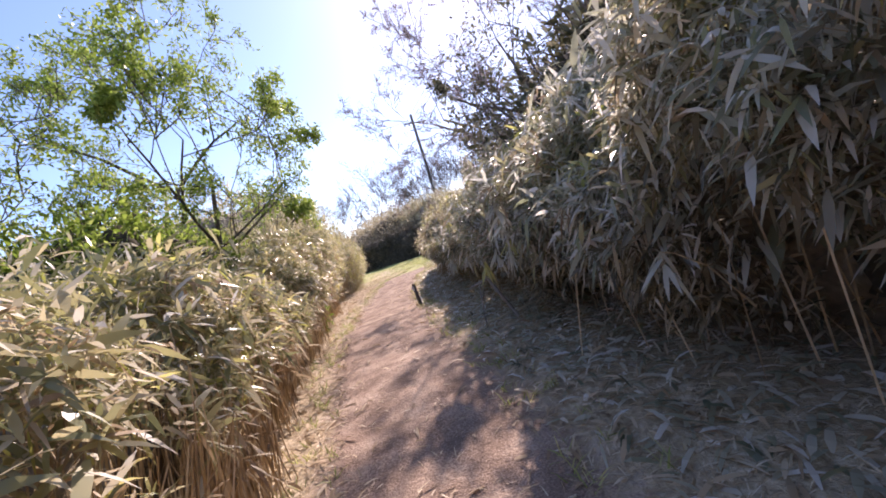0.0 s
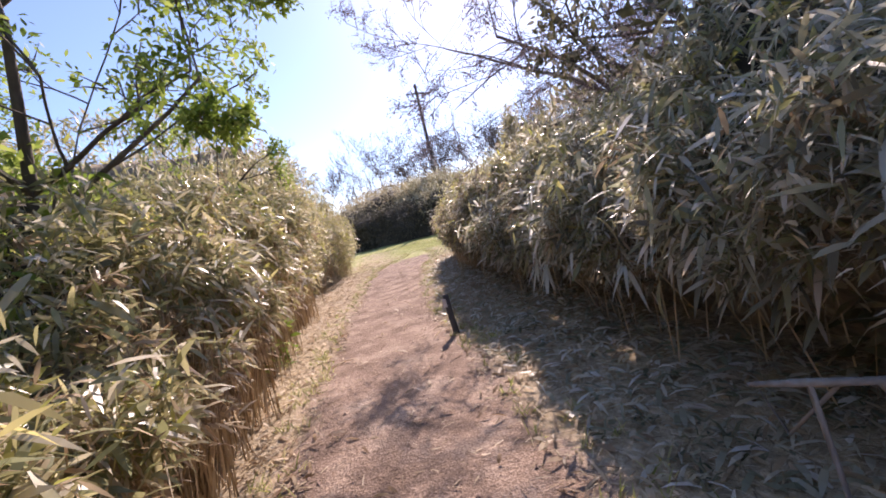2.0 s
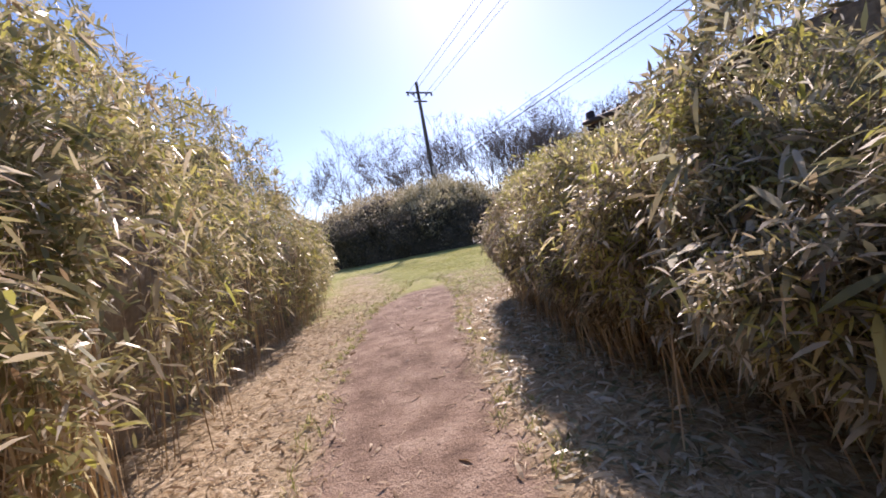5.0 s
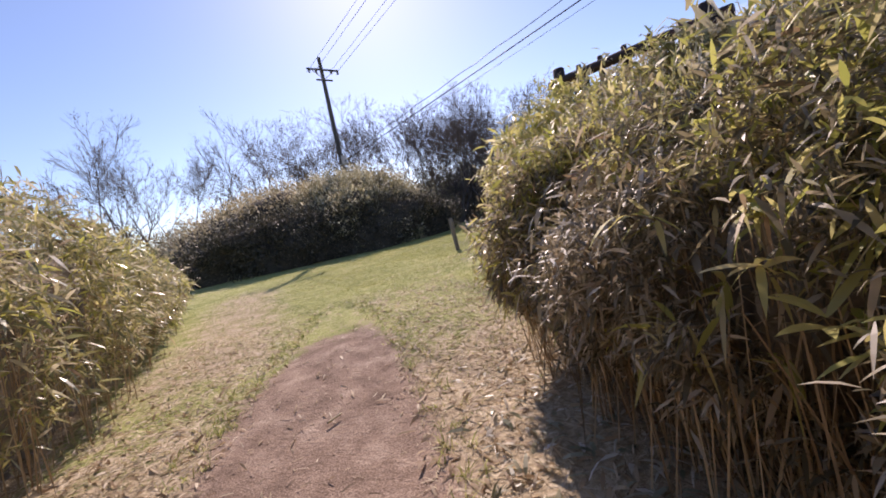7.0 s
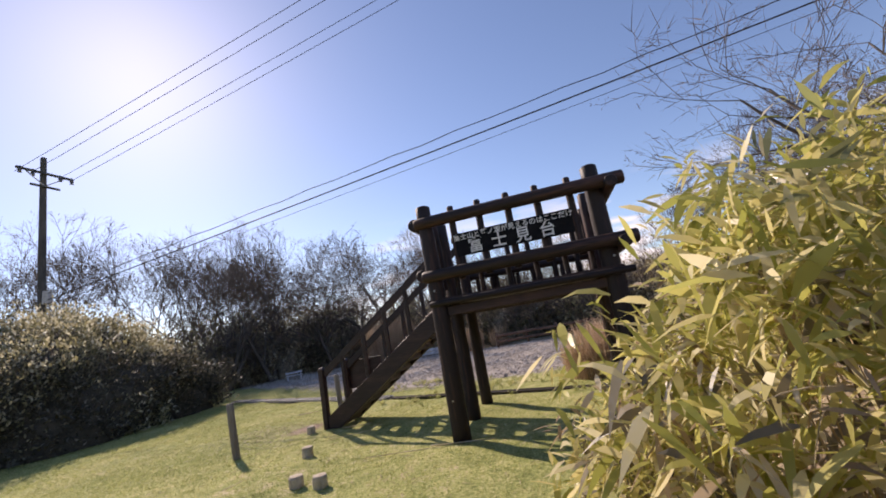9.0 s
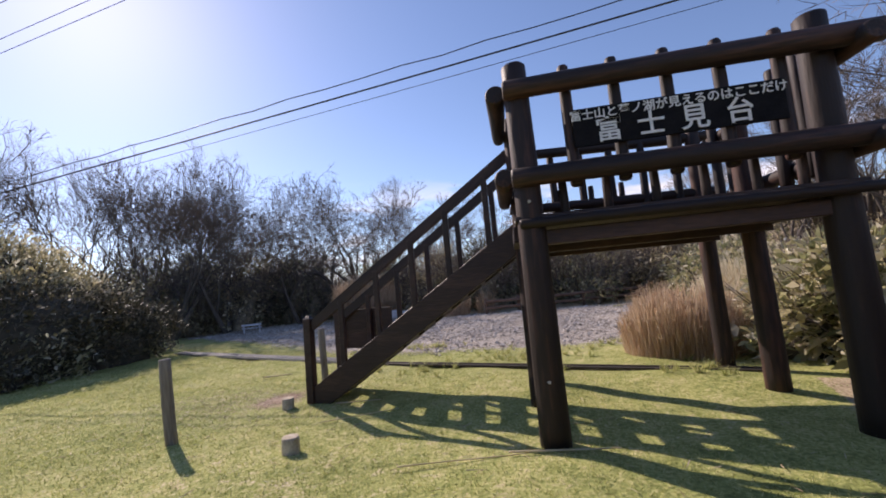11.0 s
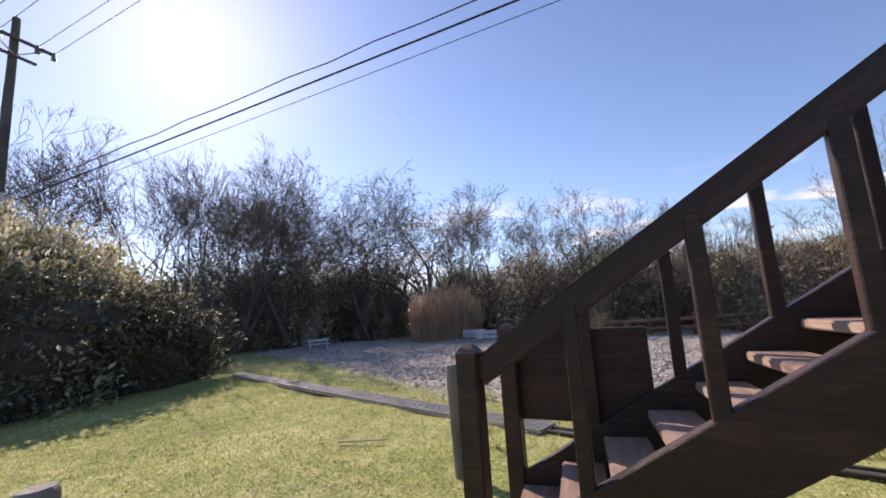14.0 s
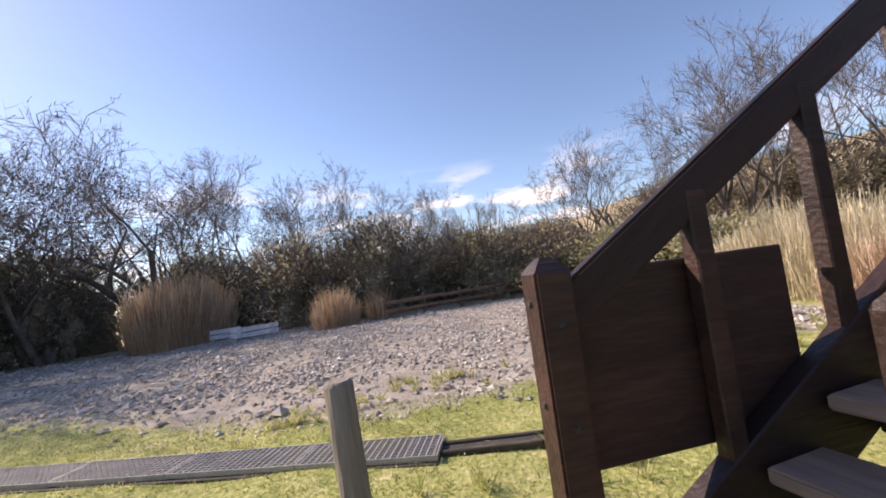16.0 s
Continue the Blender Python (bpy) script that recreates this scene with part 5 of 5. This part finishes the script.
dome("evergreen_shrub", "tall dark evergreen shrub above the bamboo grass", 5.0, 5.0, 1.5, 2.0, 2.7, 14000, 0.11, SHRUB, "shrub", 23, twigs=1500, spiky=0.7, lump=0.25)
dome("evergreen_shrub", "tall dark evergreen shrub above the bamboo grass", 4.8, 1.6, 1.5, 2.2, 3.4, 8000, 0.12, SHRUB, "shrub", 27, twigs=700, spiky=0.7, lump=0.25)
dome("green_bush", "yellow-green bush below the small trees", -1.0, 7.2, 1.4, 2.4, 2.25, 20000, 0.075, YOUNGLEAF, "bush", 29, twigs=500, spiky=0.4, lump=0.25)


# ---- reeds ----
def reeds(name, label, x, y, rx, ry, h, count, material, wid=0.014):
    t = tagged(new(name), label, "reeds", kind="stuff")
    a, q = rng.uniform(0, 2 * np.pi, count), np.sqrt(rng.uniform(0, 1, count))
    P = np.stack([x + rx * q * np.cos(a), y + ry * q * np.sin(a), np.zeros(count)], 1)
    P[:, 2] = lift(P[:, 0], P[:, 1])
    D = unit(np.stack([np.cos(a) * 0.06 * q, np.sin(a) * 0.06 * q, np.ones(count)], 1) + rng.normal(0, 0.11, (count, 3)))
    S = unit(np.cross(D, rng.normal(0, 1, (count, 3))))
    L = h * rng.uniform(0.5, 1.12, count) * (1 - 0.38 * q ** 3) * (0.9 + 0.16 * np.sin(3 * a + x) * q + 0.1 * np.sin(9 * q + 2 * a))
    V, F = strips(P, D, S, L, np.full(count, wid), rng.uniform(0, 0.12, count), (0, 0.5, 0.85, 1), (0.8, 0.8, 1.2, 0))
    part("stem_mass", mesh_arrays("stem_mass", V, F, material), None, t)["kind"] = "stuff"
    m = count // 2
    k = rng.integers(0, count, m)
    f = rng.uniform(0.3, 0.95, m)
    Q = P[k] + D[k] * (L[k] * f)[:, None]
    D2, S2 = leaf_dirs(D[k], 0.9, 0.1, 0.45)
    L2 = rng.uniform(0.3, 0.7, m) * h * 0.35
    V, F = strips(Q, D2, S2, L2, np.full(m, wid * 1.2), rng.uniform(0.1, 0.7, m))
    part("blade_mass", mesh_arrays("blade_mass", V, F, material), None, t)["kind"] = "stuff"


reeds("reed_clump", "tan dry reeds standing behind the platform", 13.0, 17.0, 0.8, 0.9, 1.25, 4500, REED, 0.008)
reeds("reed_clump", "tall pale dry grass behind the platform", 16.4, 15.0, 2.4, 1.3, 1.7, 8000, PAMPAS, 0.01)
reeds("reed_clump", "tan dry reed clump at the gravel's edge", 23.8, 31.7, 2.1, 1.4, 2.7, 9500, REED, 0.013)
reeds("reed_clump", "small grey-tan reed tuft at the gravel's edge", 22.9, 25.9, 0.8, 0.8, 1.5, 1500, REED, 0.011)
reeds("reed_clump", "small grey-tan reed tuft at the gravel's edge", 24.0, 24.6, 0.5, 0.5, 1.3, 350, REED, 0.011)
reeds("reed_clump", "pale dry grass on the hillside", 21, 11.5, 4.0, 2.0, 2.2, 5000, PAMPAS, 0.02)

# ---- gravel yard's edge: log fence, white boards, bench ----


def build_fence():
    a, b = Vector((22.9, 24.2, 0)), Vector((26.6, 17.4, 0))
    f = thing("log_fence", "low reddish-brown fence of horizontal logs behind the gravel", "fence")
    n = 5
    for i in range(n + 1):
        p = a.lerp(b, i / n)
        p.z = float(lift(p.x, p.y))
        log_between("fence_post", p - Vector((0, 0, 0.05)), p + Vector((0, 0, 0.75)), 0.08, 0.075, f, FENCELOG, seed=i, sides=10)
        if i < n:
            q = a.lerp(b, (i + 1) / n)
            q.z = float(lift(q.x, q.y))
            for z in (0.28, 0.58):
                log_between("fence_rail", p + Vector((-0.1, -0.05, z)), q + Vector((-0.1, -0.05, z)), 0.075, 0.07, f, FENCELOG, seed=i * 3 + int(z * 10), sides=10)


def build_white_boards():
    for i, (x, y, w, h) in enumerate(((22.6, 28.6, 1.5, 0.34), (23.2, 29.9, 1.0, 0.3))):
        t = thing("white_barrier", "low weathered white board barrier beside the reeds", "barrier", pose(x, y, float(lift(x, y)), 0, 0, -62), "white barriers at the gravel's edge")
        for z in (0.16, 0.34):
            part("board", box_bm((w, 0.04, 0.15), 0.006), WHITEBOARD, t, "", pose(0, 0, z))
        for s in (-1, 1):
            part("leg", box_bm((0.07, 0.07, 0.42), 0.006), WHITEBOARD, t, "", pose(s * w * 0.4, 0.055, 0.21))
    t = thing("white_bench", "small white bench under the dark trees", "bench", pose(18.9, 35.2, float(lift(18.9, 35.2)), 0, 0, -35))
    t.scale = (0.7, 1, 0.6)
    part("seat", box_bm((1.3, 0.34, 0.07), 0.01), WHITEBOARD, t, "", pose(0, 0, 0.46))
    part("backrest", box_bm((1.3, 0.05, 0.16), 0.01), WHITEBOARD, t, "", pose(0, 0.2, 0.7))
    for s in (-1, 1):
        part("leg", box_bm((0.09, 0.3, 0.43), 0.01), WHITEBOARD, t, "", pose(s * 0.5, 0, 0.215))
        part("back_post", box_bm((0.06, 0.05, 0.5), 0.006), WHITEBOARD, t, "", pose(s * 0.5, 0.15, 0.55))


build_fence()
build_white_boards()

# ---- loose cover of the ground ----


def scatter(name, label, category, count, xr, yr, weight, length, width, material, flat, lift_by=0.0, droop=0.3, segs=(0, 0.5, 1), prof=(1, 0.8, 0), bunch=0):
    n = count
    x, y = rng.uniform(*xr, n), rng.uniform(*yr, n)
    keep = rng.random(n) < weight(x, y)
    x, y = x[keep], y[keep]
    if bunch:
        x, y = np.repeat(x, bunch) + rng.normal(0, 0.02, len(x) * bunch), np.repeat(y, bunch) + rng.normal(0, 0.02, len(y) * bunch)
    n = len(x)
    P = np.stack([x, y, lift(x, y) + lift_by], 1)
    a = rng.uniform(0, 2 * np.pi, n)
    D = unit(np.stack([np.cos(a), np.sin(a), rng.uniform(flat[0], flat[1], n)], 1))
    S = unit(np.cross(D, np.array([0, 0, 1.0]) + rng.normal(0, 0.35, (n, 3))))
    L = rng.uniform(0.5, 1.4, n) * length
    V, F = strips(P, D, S, L, np.full(n, width) * rng.uniform(0.6, 1.4, n), np.full(n, droop), segs, prof)
    tagged(new(name, mesh_arrays(name, V, F, material)), label, category, kind="stuff")


def in_lawn(x, y):
    lx, rx = foot_x(LEFT_FOOT, y), foot_x(RIGHT_FOOT[:10], y)
    px, pw = interp_path(y)
    ge = np.interp(y, [p[1] for p in GRAVEL_EDGE], [p[0] for p in GRAVEL_EDGE])
    ok = (x > lx) & (x < ge + 0.3) & (np.where(y < 15.6, x < rx, True)) & (np.abs(x - px) > pw + 0.05)
    bare = np.exp(-(((x - 9.35) / 0.55) ** 2 + ((y - 22.35) / 0.5) ** 2))
    patch = 0.55 + 0.45 * np.sin(1.3 * x + 2.1 * y) * np.sin(1.7 * y - 0.9 * x)
    tan = 0.5 * np.exp(-(((x - 9.1) / 0.8) ** 2 + ((y - 23.0) / 1.1) ** 2)) + 0.6 * np.exp(-((x - 2.0) / 1.3) ** 2) + 0.4 * np.exp(-(((x - 4.3) / 1.7) ** 2 + ((y - 18.2) / 1.6) ** 2))
    return ok * np.clip(1 - tan, 0.2, 1) * np.clip((y - 13.5) / 4, 0, 1) * (1 - bare) * np.clip(patch + 0.35, 0.25, 1)


def near_camera(x, y):
    d = np.abs((x - 4.5) * 0.84 - (y - 17.0) * 0.54)
    return np.clip(1.25 - d / 7, 0.3, 1)


scatter("lawn_grass", "short yellow-green grass of the lawn", "grass", 330000, (1.5, 13.5), (14, 31), lambda x, y: in_lawn(x, y) * near_camera(x, y), 0.042, 0.006, GRASS, (0.7, 2.6), 0, 0.3, (0, 1), (1, 0))
scatter("lawn_grass", "short yellow-green grass of the lawn", "grass", 60000, (-1, 16), (22, 33), in_lawn, 0.05, 0.011, GRASS, (0.7, 2.6), 0, 0.3, (0, 1), (1, 0))
def lawn_tufts(x, y):
    return in_lawn(x, y) * near_camera(x, y) * np.clip((y - 17.0) / 3, 0.1, 1) * (0.35 + 0.65 * (np.sin(2.3 * x + 0.8 * y) * np.sin(1.9 * y - 1.4 * x) + 0.4 * np.sin(5.7 * x - 4.3 * y) > 0.05))


scatter("lawn_clump", "uneven clumps of longer lawn grass", "grass", 15000, (1.5, 13.2), (15, 31), lawn_tufts, 0.062, 0.006, LAWNTUFT, (0.5, 2.4), 0, 0.45, (0, 1), (1, 0), bunch=9)
scatter("straw_litter", "dead straw on the worn lawn by the stair", "leaf litter", 16000, (7.6, 10.4), (20.6, 24.6), lambda x, y: np.exp(-(((x - 9.1) / 0.8) ** 2 + ((y - 23.0) / 1.1) ** 2)), 0.055, 0.005, STRAW, (0.0, 0.6), 0.008, 0.3)
scatter("grass_tuft", "green grass tufts at the path's edges", "grass", 5200, (0.6, 5.2), (2, 19), lambda x, y: np.where(np.abs(np.abs(x - interp_path(y)[0]) - interp_path(y)[1] - 0.2) < 0.14, 0.75, 0.0), 0.085, 0.006, GRASS, (0.6, 2.4), bunch=9)
scatter("lawn_tuft", "long grass tufts beside the drain", "grass", 500, (11.0, 14.2), (16.5, 24), lambda x, y: np.where(np.sin(2.1 * x + 1.3 * y) > 0.55, 0.9, 0.05), 0.17, 0.007, GRASS, (0.8, 3), bunch=26)


def verge(x, y):
    px, pw = interp_path(y)
    d = np.abs(x - px) - pw
    lx, rx = foot_x(LEFT_FOOT, y), foot_x(RIGHT_FOOT[:10], y)
    ok = (x > lx - 0.5) & (x < rx + 0.7)
    return ok * np.where(d < 0.0, 0.07, np.clip(0.35 + d * 2.5, 0, 1)) * np.clip((19.5 - y) / 3.5, 0.0, 1)


scatter("straw_litter", "dry straw and dead leaves beside the path", "leaf litter", 110000, (0, 5.6), (1, 19), verge, 0.07, 0.005, STRAW, (-0.05, 0.5), 0.006, 0.25)
scatter("leaf_litter", "broad dead leaves beside the path", "leaf litter", 22000, (0, 5.6), (1, 19), verge, 0.095, 0.015, SASADEAD, (-0.02, 0.9), 0.008, 0.35, (0, 0.3, 0.7, 1), (0.3, 1, 0.8, 0))
scatter("straw_litter", "dry straw lying on the lawn", "leaf litter", 2600, (2, 12), (15, 27), lambda x, y: in_lawn(x, y) * 0.8, 0.13, 0.006, STRAW, (-0.02, 0.12), 0.02, 0.05)


def under_hedge(x, y):
    rx = foot_x(RIGHT_FOOT[:10], y)
    px, pw = interp_path(y)
    return np.clip((x - px - pw - 0.12) * 2.4, 0, 1) * (x < rx + 0.35) * np.clip((15 - y) / 3, 0, 1)


scatter("leaf_litter", "broad pale dead leaves under the shaded thicket", "leaf litter", 15000, (2.1, 4.6), (1, 15), under_hedge, 0.12, 0.019, SASAPALE, (-0.02, 0.9), 0.008, 0.45, (0, 0.3, 0.7, 1), (0.3, 1, 0.8, 0))
scatter("ground_herb", "small green herbs under the shaded thicket", "grass", 1500, (2.1, 4.6), (1, 15), lambda x, y: under_hedge(x, y) * (np.sin(2.7 * x + 1.9 * y) * np.sin(2.2 * y - x) > 0.1), 0.1, 0.011, SHRUB, (0.3, 2.0), 0.0, 0.5, bunch=8)


def pebbles(name, label, count, xr, yr, weight, size, material):
    n = count
    x, y = rng.uniform(*xr, n), rng.uniform(*yr, n)
    keep = rng.random(n) < weight(x, y)
    x, y = x[keep], y[keep]
    n = len(x)
    s = size * rng.lognormal(0, 0.4, n)
    base = np.array([(1, 0, 0), (0, 1, 0), (-1, 0, 0), (0, -1, 0), (0, 0, 0.5), (0, 0, -0.5)], float)
    V = base[None] * s[:, None, None] * rng.uniform(0.6, 1.3, (n, 6, 1))
    a = rng.uniform(0, 6.3, n)
    c, q = np.cos(a)[:, None], np.sin(a)[:, None]
    V = np.stack([V[..., 0] * c - V[..., 1] * q, V[..., 0] * q + V[..., 1] * c, V[..., 2]], -1)
    V += np.stack([x, y, lift(x, y) + s * 0.2], 1)[:, None]
    F = np.array([(0, 1, 4), (1, 2, 4), (2, 3, 4), (3, 0, 4)])
    F = (F[None] + (np.arange(n) * 6)[:, None, None]).reshape(-1, 3)
    tagged(new(name, mesh_arrays(name, V.reshape(-1, 3), F, material)), label, "gravel", kind="stuff")


def on_gravel(x, y):
    ge = np.interp(y, [p[1] for p in GRAVEL_EDGE], [p[0] for p in GRAVEL_EDGE])
    return np.clip(0.3 + (x - ge) * 0.5, 0, 1) * (x < 24) * (0.55 + 0.45 * np.sin(0.9 * x + 1.7 * y) * np.sin(1.1 * y - x))


pebbles("gravel_stones", "loose grey gravel stones of the yard", 110000, (12, 24), (16.5, 38), on_gravel, 0.027, STONE)
pebbles("earth_crumbs", "small earth crumbs on the trodden path", 9000, (1.0, 4.4), (2, 18.5), lambda x, y: np.clip(1 - (np.abs(x - interp_path(y)[0]) - interp_path(y)[1]) * 3, 0, 1), 0.0042, surface("earth_crumb", [(0.2, (0.2, 0.13, 0.1)), (0.8, (0.42, 0.3, 0.23))], 4, 0.95, 0.0, island=0.6))


def stick(x, y, ln, yaw, r, label):
    t = thing("fallen_stick", label, "stick", pose(x, y, float(lift(x, y)) + 0.022 + r, 0, 90, yaw), "fallen sticks")
    part("stem", log_bm(ln, r, r * 0.6, int(x * 10), 7, 0.3, 0.2), PAMPAS, t)


for x, y, ln, yaw, r in ((10.55, 24.2, 0.55, -60, 0.014), (9.2, 21.2, 0.6, -65, 0.009), (8.35, 18.6, 0.9, -70, 0.01), (7.9, 19.4, 1.1, -60, 0.007), (9.6, 22.1, 0.35, -80, 0.012), (2.72, 14.75, 0.12, 30, 0.008), (2.6, 5.2, 0.7, 10, 0.008), (8.6, 20.9, 0.9, -50, 0.006), (6.6, 20.6, 0.5, 15, 0.006)):
    stick(x, y, ln, yaw, r, "thin pale stick lying on the grass")

# ---- single sprigs that stand out from the thickets ----


def sprig(place, fresh, way, seed, count=7, size=1.0):
    r = random.Random(seed)
    t = thing("bamboo_grass_sprig", "fresh green bamboo grass sprig at the thicket's edge" if fresh else "pale dry drooping bamboo grass sprig at the thicket's edge", "leaves", pose(*place), "sprigs at the thicket's edge")
    side = 1 if place[0] > 2.2 else -1
    stem = Tubes()
    stem.add([(0.3 * side, 0, -0.3), (0.16 * side, 0, -0.1), (0.05 * side, 0, -0.02), (0, 0, 0)], [0.003, 0.0028, 0.0024, 0.0016], 5)
    part("stem", stem.mesh("stem", STALK), None, t)
    for k in range(count):
        a = 2 * math.pi * k / count + r.uniform(-0.3, 0.3)
        d = unit(np.array([[math.cos(a) - 0.5 * side, math.sin(a), way + r.uniform(-0.35, 0.35)]]))
        s = unit(np.cross(d, np.array([[r.uniform(-0.4, 0.4), r.uniform(-0.4, 0.4), 1.0]])))
        ln = r.uniform(0.11, 0.19) * size
        V, F = strips(np.zeros((1, 3)), d, s, np.array([ln]), np.array([ln * r.uniform(0.11, 0.16)]), np.array([r.uniform(0.15, 0.5)]), (0, 0.12, 0.35, 0.6, 0.82, 1.0), (0.25, 0.75, 1.0, 0.85, 0.5, 0.0))
        part("leaf", mesh_arrays("leaf", V, F, SASAGREEN if fresh else SASAPALE), None, t, "", pose(0, 0, -0.022 * (k // 3)))


for k, (place, fresh, way) in enumerate((
        ((3.54, 12.62, 0.78), True, 0.9),
        ((3.95, 14.05, 1.1), False, -0.9),
        ((4.13, 14.41, 1.21), False, -0.9),
        ((5.13, 14.58, 1.99), True, 0.7),
        ((3.07, 6.43, 1.2), True, 0.3),
        ((3.6, 12.54, 0.75), True, 0.2),
        ((3.46, 12.38, 0.44), True, 0.5),
        ((2.84, 6.16, 0.59), False, -0.9),
        ((3.03, 6.12, 0.71), False, -0.7),
        ((3.12, 3.26, 0.49), False, -0.5),
        ((2.99, 8.31, 0.79), False, 0.0),
        ((4.27, 13.92, 1.39), True, 0.4),
        ((1.0, 6.7, 0.83), False, -0.6),
        ((1.24, 8.4, 0.74), False, 0.2),
)):
    sprig(place, fresh, way, 200 + k)
for k, (place, fresh, way, count, size) in enumerate((
        ((2.72, 5.04, 0.57), True, -1.6, 11, 1.15),
        ((2.78, 4.85, 0.66), False, -1.4, 10, 1.1),
        ((2.72, 4.36, 1.0), False, -0.9, 12, 1.2),
        ((2.74, 4.42, 0.86), False, -1.2, 12, 1.1),
        ((2.75, 4.44, 0.68), False, -1.5, 12, 1.0),
        ((2.84, 4.65, 0.72), True, -1.0, 9, 1.0),
        ((2.78, 3.07, 0.6), False, -1.0, 9, 1.0),
        ((2.88, 3.32, 0.78), False, -0.4, 9, 1.0),
        ((2.82, 7.02, 0.56), False, -1.5, 12, 1.1),
        ((2.82, 6.91, 0.53), False, -1.7, 12, 1.05),
        ((2.87, 6.82, 0.85), False, -0.6, 10, 1.0),
        ((2.87, 6.65, 1.02), True, -0.6, 10, 1.0),
        ((3.43, 12.33, 1.12), True, 0.1, 8, 0.9),
        ((3.38, 12.27, 0.97), True, 0.0, 9, 0.9),
        ((3.33, 12.36, 0.84), True, -0.6, 9, 0.9),
        ((3.28, 12.28, 0.55), True, -0.4, 8, 0.9),
        ((3.2, 11.9, 1.02), True, -0.2, 9, 0.9),
        ((3.24, 11.97, 0.68), False, -1.2, 8, 0.8),
)):
    sprig(place, fresh, way, 300 + k, count, size * (0.62 if place[1] > 10 else 0.78))


# pale fallen branch at the foot of the shaded thicket
branch = thing("fallen_branch", "pale dead branch lying under the bamboo grass", "branch", pose(2.63, 5.45, 0))
wood = Tubes()
wood.add([(0, 0, 0.35), (0.06, -0.105, 0.375), (0.12, -0.21, 0.4), (0.228, -0.399, 0.05)], [0.006, 0.011, 0.014, 0.016], 7)
wood.add([(0.06, -0.105, 0.375), (-0.002, -0.205, 0.12), (-0.032, -0.305, 0.0)], [0.008, 0.006, 0.004], 5)
wood.add([(0.084, -0.147, 0.375), (0.072, -0.026, 0.2), (0.066, 0.034, 0.3)], [0.006, 0.005, 0.002], 5)
part("stem", wood.mesh("stem", GREYWOOD), None, branch)
